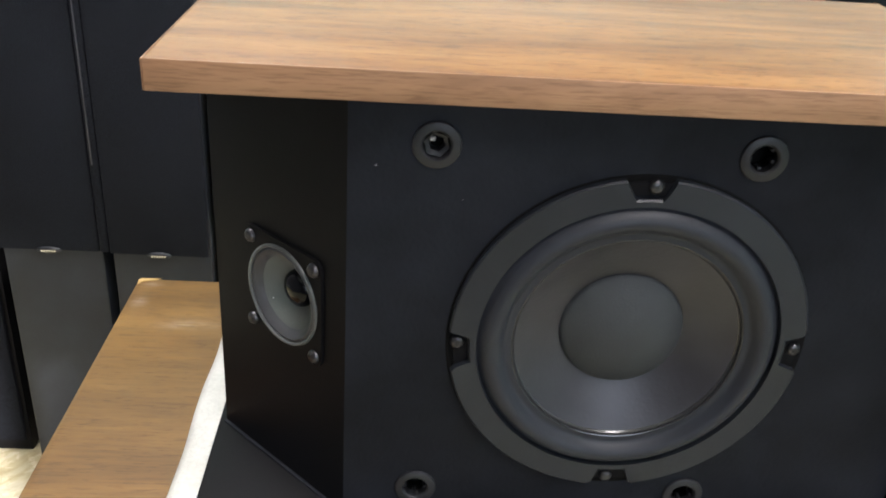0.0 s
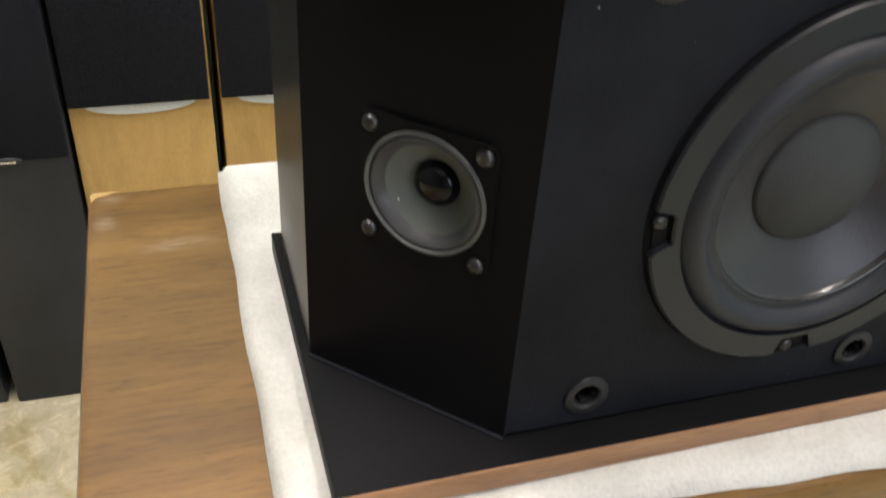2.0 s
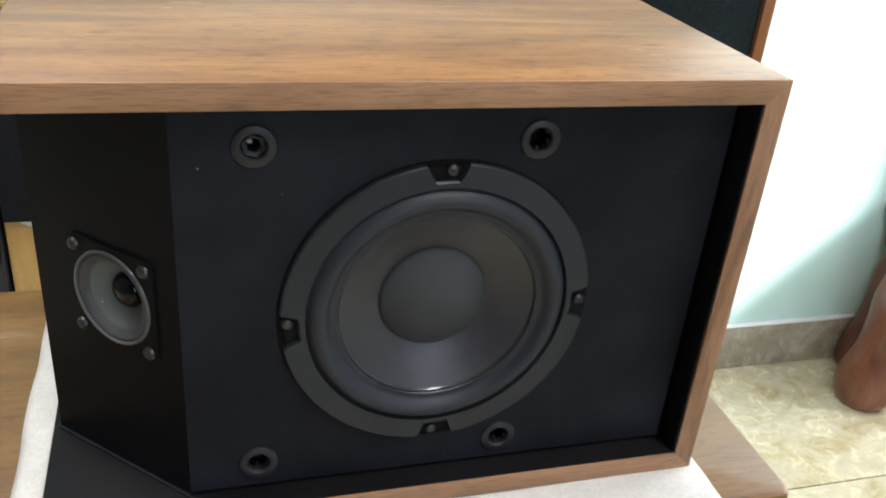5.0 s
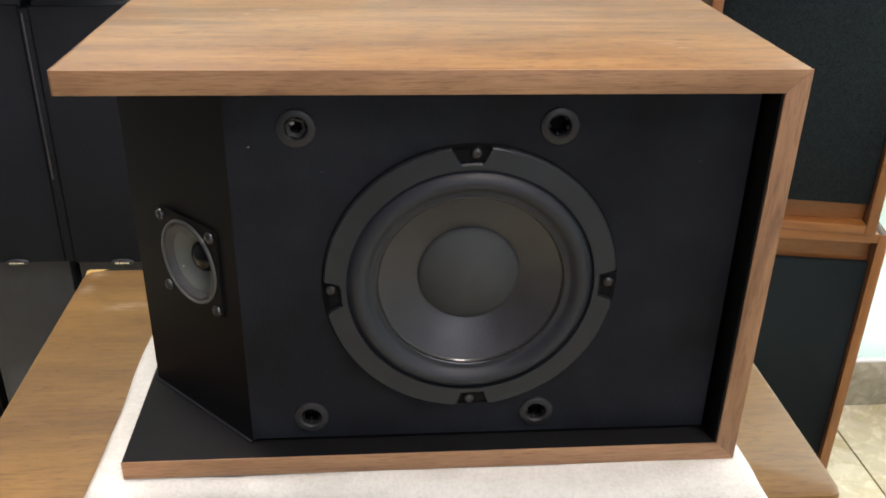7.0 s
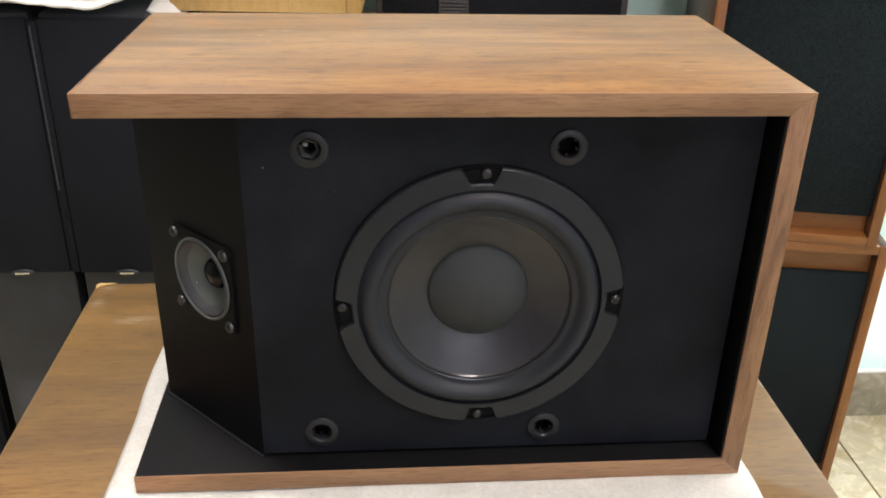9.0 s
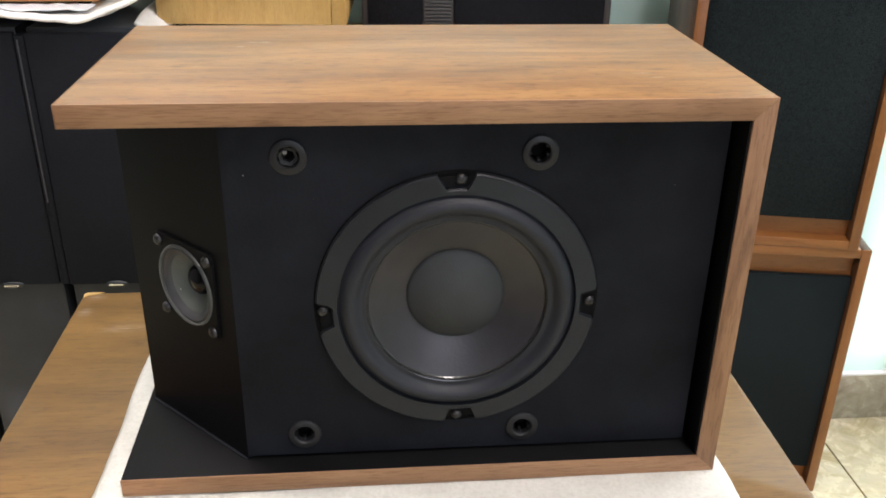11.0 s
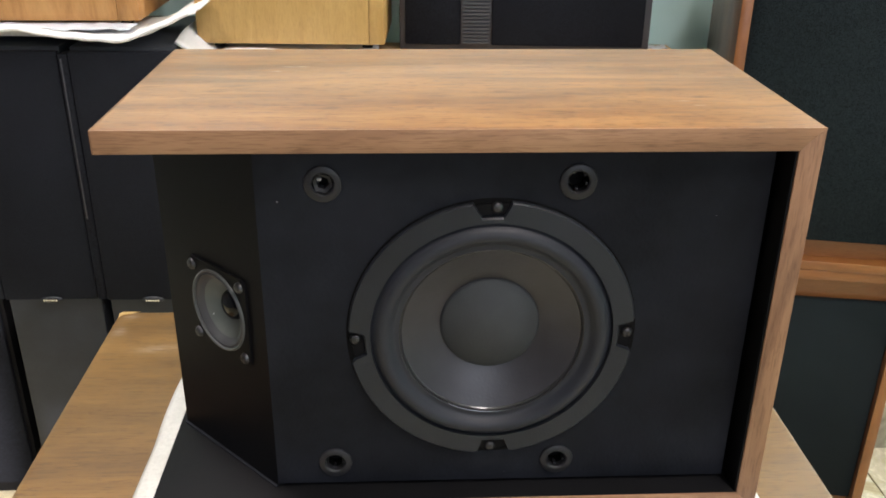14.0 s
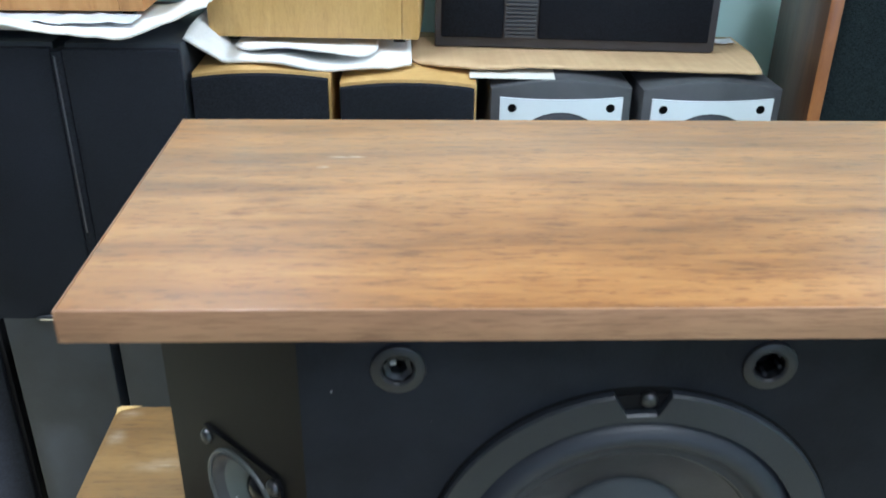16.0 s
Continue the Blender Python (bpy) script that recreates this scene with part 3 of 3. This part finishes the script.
part("cone", lathe([(0.0525, -0.0002), (0.0508, -0.0011), (0.046, -0.0040), (0.039, -0.0076), (0.032, -0.0106), (0.0275, -0.0124), (0.02, -0.0132)], 96, WM), CONE, woofer, "dark grey paper cone")
part("cone_edge", lathe([(0.0537, 0.0020), (0.0533, 0.0018), (0.0529, 0.0008), (0.0524, -0.0002), (0.0518, -0.0006)], 96, WM), GLUE, woofer, "uneven glossy ring of glue")
# Black ring painted in for the shadow of the gap outside the rim.
part("gap_shadow", lathe([(WR - 0.002, 0.0003), (WR + 0.0007, 0.0003), (WR + 0.0011, 0.0)], 96, WM), HOLE, woofer, "black ring drawn as the gap's shadow round the rim")
part("dust_cap", lathe([(0.0296, -0.0132), (0.0295, -0.0116), (0.0290, -0.0104), (0.0279, -0.0096), (0.0262, -0.0088), (0.022, -0.0068), (0.016, -0.0047), (0.009, -0.0034), (0.004, -0.0030), (0.0, -0.0029)], 64, WM), FELT, woofer, "grey felt dust cap")
for a in SCREWS:
    x, z = WX + 0.0786 * math.cos(radians(a)), WZ + 0.0786 * math.sin(radians(a))
    part("screw", screw_head(0.0034, pose(x, CYB - 0.0012, z, 0, 20 + a, 0)), STEEL, woofer, "blackened steel screw")

# sockets for the grille pegs
for n, (x, z) in enumerate(SOCKETS):
    sock = part("peg_socket", lathe([(0.0104, 0.0), (0.0101, 0.0011), (0.0095, 0.0015), (0.0066, 0.0015), (0.0058, 0.0006), (0.0056, -0.011), (0.0, -0.0112)], 28, pose(x, CYB, z)), SOCKET, speaker, "grey plastic grille socket")
    well = part("well", lathe([(0.00545, -0.0035), (0.0054, -0.0100), (0.0, -0.0105)], 20, pose(x, CYB, z)), HOLE, sock)
    if n == 0:
        part("broken_peg", lathe([(0.0056, 0.0002), (0.0046, -0.0004), (0.0036, -0.0012), (0.0033, -0.006)], 6, pose(x, CYB, z, 0, 15, 0)), SOCKET, sock, "broken black peg sleeve")
        # Small pale block stands in for the white highlight at the sleeve's upper left.
        part("peg_chip", boxed((x - 0.0030, CYB - 0.0002, z + 0.0014), (x - 0.0006, CYB + 0.0016, z + 0.0032), 0.0005), STUB, sock, "pale block in place of a glint on the sleeve")
    else:
        for a in (20, 95, 170, 245, 320):
            m = pose(x, CYB, z) @ pose(0, 0, 0, 0, a, 0)
            fin = boxed((0.0044, 0.0014, -0.0008), (0.0058, 0.006, 0.0008), 0.0003)
            bmesh.ops.transform(fin, matrix=m, verts=fin.verts[:])
            part("fin", fin, SOCKET, sock)

# tweeter on the angled panel, laid out in that panel's own plane
TM = AM @ pose(-0.0440, 0, 0.1215)
tweeter = part("tweeter", pierced(rounded(-0.0288, -0.0288, 0.0288, 0.0288, 0.005), -0.0016, 0.0016, [(0, 0, 0.0243, 48)]), BLACK, speaker, "small paper-cone tweeter on the angled panel", 30)
tweeter.matrix_local = TM
part("rim", lathe([(0.0262, 0.0015), (0.0259, 0.0026), (0.0251, 0.0029), (0.0244, 0.0022), (0.024, 0.0005)], 64), TW_RIM, tweeter, "grey rim", 25)
part("surround", lathe([(0.0243, 0.0012), (0.0237, 0.0019), (0.0228, 0.0022), (0.0214, 0.0014), (0.0200, -0.0004), (0.0190, -0.0016)], 64), TW_SURROUND, tweeter)
part("cone", lathe([(0.0194, -0.0013), (0.0180, -0.0024), (0.0155, -0.0046), (0.0115, -0.0080), (0.0075, -0.0110), (0.004, -0.0114)], 64), TW_CONE, tweeter, "grey-green paper cone")
part("dome", lathe([(0.0098, -0.0098), (0.0096, -0.0082), (0.0087, -0.0062), (0.0067, -0.0046), (0.0037, -0.0036), (0, -0.0033)], 32), GLOSS, tweeter, "glossy black dome")
part("paint_speck", lathe([(0, 0.0003), (0.0003, 0.0002), (0.00055, 0)], 7, pose(-0.0135, 0.0032, -0.0092)), WHITE, tweeter, "tiny white speck")
for sx in (-1, 1):
    for sz in (-1, 1):
        part("screw", screw_head(0.0036, pose(sx * 0.0237, -0.0016, sz * 0.0235, 0, 30 * sx + 20 * sz, 0)), STEEL, tweeter, "steel screw")

# ---- towers along the back wall ----
BACK_Y = 1.275


def bars(parent, x0, x1, y, z, h, n, mat, name="lettering"):
    """Unreadable badge lettering as small bars."""
    bm = bmesh.new()
    w = (x1 - x0) / n
    for k in range(n):
        box(bm, (x0 + k * w, y - 0.0006, z - h / 2), (x0 + (k + 0.72) * w, y, z + h / 2))
    return part(name, bm, mat, parent)


def arched(x0, x1, z0, z1, crown, steps=12):
    """An upright outline whose top is gently arched."""
    return [(x0, z0), (x1, z0)] + [(x1 - (x1 - x0) * k / steps, z1 + crown * (1 - (2 * k / steps - 1) ** 2)) for k in range(steps + 1)]


def slab(outline, y0, y1, bevel=0.0):
    """An outline in x and z, carried from y0 back to y1."""
    bm = prism(outline, y0, y1, bevel)
    for v in bm.verts:
        v.co = (v.co.x, v.co.z, v.co.y)
    bmesh.ops.recalc_face_normals(bm, faces=bm.faces[:])
    return bm


def oak_tower(h, w=0.19, d=0.27, grille_z=0.512):
    t = thing("tower_speaker", ID, "light oak tower loudspeaker with a black cloth grille", "loudspeaker", "oak towers")
    part("body", slab(arched(0, w, 0, h, 0.007), 0, d, 0.002), OAK_Z, t, "light oak cabinet")
    part("grille", slab(arched(0.001, w - 0.003, grille_z, h - 0.004, 0.007), -0.014, -0.0004, 0.004), GRILLE, t, "black cloth grille with an arched top")
    bm = prism([(w / 2 + 0.073 * math.cos(a), 0.016 * math.sin(a)) for a in (math.pi * (1 + k / 20) for k in range(21))], 0, 0.006, 0.001)
    bmesh.ops.transform(bm, matrix=Matrix.Translation((0, -0.0005, grille_z - 0.0005)) @ pose(0, 0, 0, 90, 0, 0), verts=bm.verts[:])
    badge = part("badge", bm, SILVER, t, "silver crescent badge")
    bars(badge, w / 2 - 0.014, w / 2 + 0.014, -0.0066, grille_z - 0.006, 0.005, 4, WHITE)
    part("plinth", boxed((0.006, 0.006, -0.0005), (w - 0.006, d - 0.01, 0.004)), BLACK, t)
    return t


tower = oak_tower(0.833, grille_z=0.516)
tower.matrix_basis = pose(-0.2835, BACK_Y, 0.0005)
tower = oak_tower(0.8205, grille_z=0.516)
tower.matrix_basis = pose(-0.081, BACK_Y, 0.0005, 0, 0, -1.0)


def charcoal_tower(w, h, grille_z, d=0.26):
    t = thing("tower_speaker", ID, "charcoal tower loudspeaker with a tall black grille and oval badge", "loudspeaker", "charcoal towers")
    part("body", boxed((0, 0, 0), (w, d, h), 0.004), ASH, t, "charcoal vinyl cabinet")
    part("grille", boxed((0.0008, -0.014, grille_z), (w - 0.001, -0.0005, h - 0.006), 0.003), GRILLE, t, "tall black cloth grille")
    oval = part("badge", lathe([(0, 0.004), (0.6, 0.0036), (0.85, 0.0025), (1.0, 0.0)], 32, pose(w / 2, -0.014, grille_z + 0.001) @ Matrix.Diagonal((0.019, 1, 0.0062, 1))), PLASTIC, t, "dark oval badge with a chrome face")
    bars(oval, w / 2 - 0.012, w / 2 + 0.012, -0.0176, grille_z + 0.001, 0.0032, 6, CHROME)
    part("side_filler", boxed((-0.0148, -0.0118, 0.452), (-0.0004, 0.02, h - 0.010), 0.002), GRILLE, t)
    part("side_trim", boxed((-0.0113, -0.0135, 0.60), (-0.0091, -0.0114, h - 0.016), 0.0008), CHARCOAL_FRAME, t, "lighter grey vertical trim")
    return t


dark = charcoal_tower(0.1565, 0.878, 0.451)
dark.matrix_basis = pose(-0.4465, 1.268, 0, 0, 0, -1)
copy_thing(dark, pose(-0.6185, 1.272, 0))

far = thing("tower_speaker", pose(-0.84, 1.315, 0), "plain black tower loudspeaker beside the charcoal ones", "loudspeaker")
part("body", boxed((0, 0, 0), (0.19, 0.27, 0.875), 0.004), BLACK, far)
part("grille", boxed((0.006, -0.012, 0.03), (0.184, -0.0005, 0.86), 0.004), GRILLE, far, "full-height black grille")
part("badge", boxed((0.082, -0.0145, 0.072), (0.097, -0.0125, 0.086), 0.001), RED, far, "small red mark")


def grey_speaker(w=0.2, h=0.814, d=0.3):
    t = thing("tower_speaker", ID, "grey loudspeaker with a silver front plate and bare driver", "loudspeaker", "grey speakers")
    part("body", slab(arched(0, w, 0, h, 0.012), 0, d, 0.004), GREY_CASE, t, "grey cabinet with an arched top")
    ph, y = 0.19, -0.0042
    top_z = h - 0.012
    sag = [(w - 0.013 - (w - 0.026) * k / 10, top_z - 0.004 * (1 - (k / 5 - 1) ** 2)) for k in range(11)]
    bm = pierced([(0.013, top_z - ph), (w - 0.013, top_z - ph)] + sag, y, 0.004, [(w / 2, h - 0.113, 0.079, 40), (0.03, h - 0.028, 0.0065, 16), (w - 0.03, h - 0.028, 0.0065, 16)])
    plate = part("front_plate", bm, SILVER, t, "silver front plate", 30)
    for x in (0.03, w - 0.03):
        part("screw_hole", lathe([(0.0066, -0.001), (0.006, -0.0035), (0, -0.0036)], 16, pose(x, y, h - 0.028)), HOLE, plate)
    part("driver", lathe([(0.0788, -0.003), (0.074, 0.002), (0.066, 0.003), (0.06, -0.001), (0.03, -0.0042), (0, -0.0035)], 40, pose(w / 2, y, h - 0.113)), RUBBER, plate, "black driver cone")
    return t


grey = grey_speaker()
grey.matrix_basis = pose(0.130, BACK_Y + 0.003, 0, 0, 0, 0)
copy_thing(grey, pose(0.344, BACK_Y - 0.004, 0, 0, 0, 1.0))


# ---- what lies on the towers ----
def sheet(name, plan, thick, mat, label, category, nx=40, ny=14, kind=""):
    """A limp sheet: plan(u, v) gives its points."""
    bm = bmesh.new()
    rows = [[bm.verts.new(plan(i / nx, j / ny)) for j in range(ny + 1)] for i in range(nx + 1)]
    for i in range(nx):
        for j in range(ny):
            bm.faces.new((rows[i][j], rows[i + 1][j], rows[i + 1][j + 1], rows[i][j + 1]))
    ob = solid(name, bm, mat, ID, label, category, kind=kind, angle=70)
    mod = ob.modifiers.new("thickness", "SOLIDIFY")
    mod.thickness, mod.offset = thick, 1.0
    return ob


def n3(x, y, z=0.0):
    return noise.noise(Vector((x, y, z)))


HEM = ((-0.70, 0.903), (-0.53, 0.904), (-0.495, 0.904), (-0.47, 0.897), (-0.414, 0.891), (-0.372, 0.887), (-0.351, 0.890), (-0.316, 0.901), (-0.285, 0.915), (-0.246, 0.932))


def hem(x):
    """Height of the drooping front hem."""
    for (ax, az), (bx, bz) in zip(HEM, HEM[1:]):
        if x <= bx:
            break
    return az + (bz - az) * (x - ax) / (bx - ax)


def left_cloth(u, v):
    x, y = -0.70 + 0.454 * u, 1.243 + 0.2 * v
    e = (hem(x - 0.008) + hem(x) + hem(min(x + 0.008, -0.246))) / 3
    s = min(max((v - 0.08) / 0.18, 0.0), 1.0)
    s = s * s * (3 - 2 * s)
    low = 0.8865 if x < -0.35 else 0.8865 + (e - 0.8865) * min((x + 0.35) / 0.05, 1.0)
    z = (e + 0.004 * math.sin(math.pi * min(v / 0.16, 1.0))) * (1 - s) + low * s
    return (x, y - 0.010 * n3(x * 9, 5), z + 0.0025 * n3(x * 24, y * 12) * (1 - s) + 0.0015 * n3(x * 50, y * 20, 3) * (1 - s))


def middle_cloth(u, v):
    x, y = -0.292 + 0.31 * u, 1.288 + 0.17 * v
    z = 0.838 + 0.004 * n3(x * 16, y * 10, 2) + 0.011 * math.exp(-((x + 0.19) / 0.075) ** 2) * max(0, 1 - v * 2.2) + 0.045 * max(0, 0.16 - u) / 0.16 - 0.004 * max(0, 1 - v * 5)
    return (x, y + 0.012 * math.sin(u * 9) - 0.02 * max(0, 0.2 - u) + (1 - v) * 0.03 * max(0, u - 0.9) / 0.1, z)


def upper_cloth(u, v):
    x, y = -0.235 + 0.205 * u, 1.302 + 0.15 * v
    z = 0.848 + 0.014 * math.sin(math.pi * min(1, u * 1.1)) * max(0, 1 - v * 2) + 0.002 * n3(x * 20, y * 10, 4)
    return (x, y + 0.01 * math.sin(u * 5 + 1) + (1 - v) * 0.05 * (2 * u - 1) ** 6, z)


sheet("foam_cloth", left_cloth, 0.004, WHITE_FOAM, "rumpled white foam sheet on the charcoal towers", "cloth")
sheet("foam_cloth", middle_cloth, 0.005, WHITE_FOAM, "white foam sheet lying on the oak towers", "cloth")
sheet("foam_cloth", upper_cloth, 0.004, WHITE_FOAM, "folded layer of white foam sheet", "cloth")
sheet("plastic_bag", lambda u, v: (-0.70 + 0.34 * u, 1.295 + 0.05 * v, 0.897 + 0.006 * n3(u * 15, v * 4, 7)), 0.001, SILVER, "crumpled pale blue plastic film under the wooden box", "plastic film", 24, 6)

CARD_EDGE = ((0.006, 1.385), (0.03, 1.338), (0.06, 1.318), (0.141, 1.306), (0.226, 1.311), (0.391, 1.294), (0.515, 1.286), (0.538, 1.40))


def card_front(x):
    """The torn front edge of the cardboard."""
    for (ax, ay), (bx, by) in zip(CARD_EDGE, CARD_EDGE[1:]):
        if x <= bx:
            break
    return ay + (by - ay) * (x - ax) / (bx - ax) + 0.004 * n3(x * 26, 3) + 0.0025 * n3(x * 90, 8)


def card_plan(u, v):
    x = 0.006 + 0.532 * u
    f = card_front(x)
    y = f + (1.50 - f) * v
    loose = max(0.0, 1 - (y - 1.28) / 0.13)
    z = 0.8287 + loose * (0.0035 + 0.0045 * n3(x * 11, 2.5) + 0.0018 * math.sin(x * 40)) - 0.003 * max(0.0, 0.12 - u) / 0.12
    return (x, y, max(z, 0.8283))


card = sheet("cardboard_sheet", card_plan, 0.0036, CARD, "torn brown corrugated cardboard under the black loudspeaker", "cardboard", 90, 14)
flute = bmesh.new()
for k in range(150):
    quad = []
    for q, v in ((k, 0.004), (k + 1, 0.004), (k + 1, 0.12), (k, 0.12)):
        x, y, z = card_plan(q / 150, v)
        quad.append(flute.verts.new((x, y - 0.0008, z + (0.0005 if q % 2 else 0.0031))))
    flute.faces.new(quad)
part("flute", flute, CARD_DARK, card, "darker wavy corrugation along the torn edge")
solid("paper_sheet", boxed((0, 0, 0), (0.12, 0.06, 0.001)), FLEECE, pose(0.10, 1.289, 0.8252, 0, 0, -4), "white paper sheet under the cardboard", "paper")


sheet("paper_scrap", lambda u, v: (0.492 + 0.035 * u, 1.447 + 0.03 * v, 0.8345 + 0.007 * abs(n3(u * 5, v * 5, 3))), 0.0006, WHITE, "crumpled white paper scrap on the cardboard", "paper", 12, 8)


def wooden_box(w, d, h, strip, label, veneer):
    t = thing("bookshelf_speaker", ID, label, "loudspeaker", "oak boxes")
    part("body", boxed((0, 0.003, 0), (w, d, h), 0.003), veneer, t, "oak-veneered cabinet")
    part("front_panel", boxed((0.001, -0.001, 0.001), (w - strip - 0.001, 0.0028, h - 0.001), 0.001), veneer, t)
    part("stile", boxed((w - strip, -0.001, 0.001), (w - 0.001, 0.0028, h - 0.001), 0.001), veneer, t)
    for x in (0.03, w - 0.03):
        for y in (0.03, d - 0.03):
            part("foot", boxed((x - 0.009, y - 0.009, -0.009), (x + 0.009, y + 0.009, -0.0002), 0.002), BLACK, t)
    return t


wooden_box(0.305, 0.2, 0.24, 0.024, "light oak box loudspeaker on white foam sheet", OAK_Z).matrix_basis = pose(-0.275, 1.37, 0.861, 0, 0, -3.0)
wooden_box(0.46, 0.2, 0.22, 0.034, "orange oak box loudspeaker on the charcoal towers", OAK_ORANGE).matrix_basis = pose(-0.816, 1.348, 0.9005)

centre = thing("bookshelf_speaker", pose(0.054, 1.428, 0.8335, 0, 0, -4.5), "black loudspeaker with a ribbed strip on cardboard", "loudspeaker")
part("body", boxed((0, 0, 0), (0.424, 0.165, 0.23), 0.004), CHARCOAL_FRAME, centre, "charcoal cabinet with a bevelled frame")
part("grille", boxed((0.01, -0.006, 0.016), (0.1035, -0.0005, 0.22), 0.003), GRILLE, centre, "black cloth grille")
part("grille", boxed((0.157, -0.006, 0.016), (0.412, -0.0005, 0.22), 0.003), GRILLE, centre, "black cloth grille")
strip = part("ribbed_strip", boxed((0.105, -0.004, 0.016), (0.1555, -0.0005, 0.22), 0.001), CHARCOAL_FRAME, centre, "ribbed dark strip")
for k in range(34):
    part("rib", boxed((0.108, -0.0075, 0.018 + k * 0.006), (0.1525, -0.004, 0.0215 + k * 0.006)), GREY_CASE, strip)


# ---- teak loudspeakers stacked at the right of the row ----
def teak_cabinet(w=0.318, d=0.34, h=0.519, b=0.0165):
    t = thing("teak_speaker", ID, "teak box loudspeaker with a recessed black grille, stacked", "loudspeaker", "teak speakers")
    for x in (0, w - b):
        panel = part("side_panel", boxed((x, 0.0015, 0), (x + b, d, h), 0.001), TEAK_DARK, t, "teak side with shade put into its dark colour")
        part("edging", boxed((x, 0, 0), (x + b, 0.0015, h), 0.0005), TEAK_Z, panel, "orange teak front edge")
    part("bottom_panel", boxed((b, 0, 0), (w - b, d, b), 0.0015), TEAK_X, t)
    part("top_panel", boxed((b, 0, h - b), (w - b, d, h), 0.0015), TEAK_X, t)
    part("back_panel", boxed((b, d - 0.012, b), (w - b, d - 0.002, h - b)), TEAK_X, t)
    part("baffle", boxed((b, 0.026, b), (w - b, 0.038, h - b)), TEAK_X, t, "recessed teak baffle")
    part("grille", boxed((b + 0.001, 0.012, b + 0.032), (w - b - 0.001, 0.0255, h - b - 0.043), 0.003), GRILLE_GREEN, t, "black cloth grille")
    return t


teak = teak_cabinet()
teak.matrix_basis = pose(0.592, 1.226, 0.0, 0, 0, -10.0)
copy_thing(teak, pose(0.5675, 1.236, 0.5195, 0, 0, -12.0))


# ---- carved chair by the lit wall ----
def swept(points, steps=14):
    """A limb of changing thickness through points (x, y, z, radius)."""
    bm = bmesh.new()
    rings = []
    n = len(points)
    fine = []
    for k in range((n - 1) * 6 + 1):
        s = k / 6
        i = min(int(s), n - 2)
        u = s - i
        p = [points[max(i - 1, 0)], points[i], points[i + 1], points[min(i + 2, n - 1)]]
        fine.append([0.5 * (2 * p[1][c] + (p[2][c] - p[0][c]) * u + (2 * p[0][c] - 5 * p[1][c] + 4 * p[2][c] - p[3][c]) * u * u + (3 * p[1][c] - p[0][c] - 3 * p[2][c] + p[3][c]) * u ** 3) for c in range(4)])
    for k, (x, y, z, r) in enumerate(fine):
        a, b = fine[max(k - 1, 0)], fine[min(k + 1, len(fine) - 1)]
        way = Vector([b[c] - a[c] for c in range(3)]).normalized()
        side = way.cross(Vector((0.3, 1, 0.1))).normalized()
        up = way.cross(side)
        rings.append([bm.verts.new(Vector((x, y, z)) + r * (math.cos(t) * side + math.sin(t) * up)) for t in (2 * math.pi * q / steps for q in range(steps))])
    for p, q in zip(rings, rings[1:]):
        for k in range(steps):
            bm.faces.new((p[k], p[(k + 1) % steps], q[(k + 1) % steps], q[k]))
    bm.faces.new(rings[0]), bm.faces.new(rings[-1])
    bmesh.ops.recalc_face_normals(bm, faces=bm.faces[:])
    return bm


chair = thing("carved_chair", pose(1.412, 1.238, 0), "dark red carved wooden chair with thick curved legs by the wall", "chair")
for sx, sy, k in ((0, 0, 1.0), (0.46, 0, 1.0), (0.06, 0.115, 0.6), (0.40, 0.115, 0.6)):
    d = 1 if sx < 0.2 else -1
    part("leg", swept([(sx + 0.004 * d, sy, 0.0, 0.046 * k), (sx - 0.004 * d, sy, 0.028, 0.066 * k), (sx, sy, 0.075, 0.066 * k), (sx + 0.008 * d, sy, 0.13, 0.056 * k),
                       (sx + 0.016 * d, sy, 0.19, 0.058 * k), (sx + 0.03 * d, sy, 0.25, 0.07 * k), (sx + 0.065 * d, sy, 0.30, 0.078 * k), (sx + 0.115 * d, sy, 0.335, 0.07 * k)]), ROSEWOOD, chair, "thick carved cabriole leg" if k == 1 else "")
part("apron", boxed((0.06, -0.055, 0.30), (0.44, 0.16, 0.38), 0.025, 3), ROSEWOOD, chair)
for z in (0.315, 0.335, 0.355):
    part("carved_band", boxed((0.08, -0.061, z), (0.41, -0.054, z + 0.009), 0.003), ROSEWOOD, chair)
part("seat", boxed((0.045, -0.075, 0.3802), (0.48, 0.165, 0.415), 0.014, 3), ROSEWOOD, chair)
part("back_rail", swept([(0.12, 0.135, 0.41, 0.022), (0.11, 0.148, 0.55, 0.022), (0.14, 0.148, 0.7, 0.026), (0.23, 0.148, 0.78, 0.03), (0.41, 0.148, 0.7, 0.026), (0.46, 0.148, 0.55, 0.022), (0.44, 0.135, 0.41, 0.022)]), ROSEWOOD, chair)

# ---- floor tiles ----
TILE = 0.6
me = bpy.data.meshes.new("tile")
tb = boxed((0.0015, 0.0015, -0.008), (TILE - 0.0015, TILE - 0.0015, 0.0), 0.001, 1)
tb.to_mesh(me)
tb.free()
me.materials.append(MARBLE)
floor = bpy.data.objects["floor"]
for i in range(7):
    for j in range(7):
        ob = new("tile", me)
        ob.parent = floor
        ob.location = (X0 + i * TILE, Y1 - 0.22 - (j + 1) * TILE + 0.21, 0)
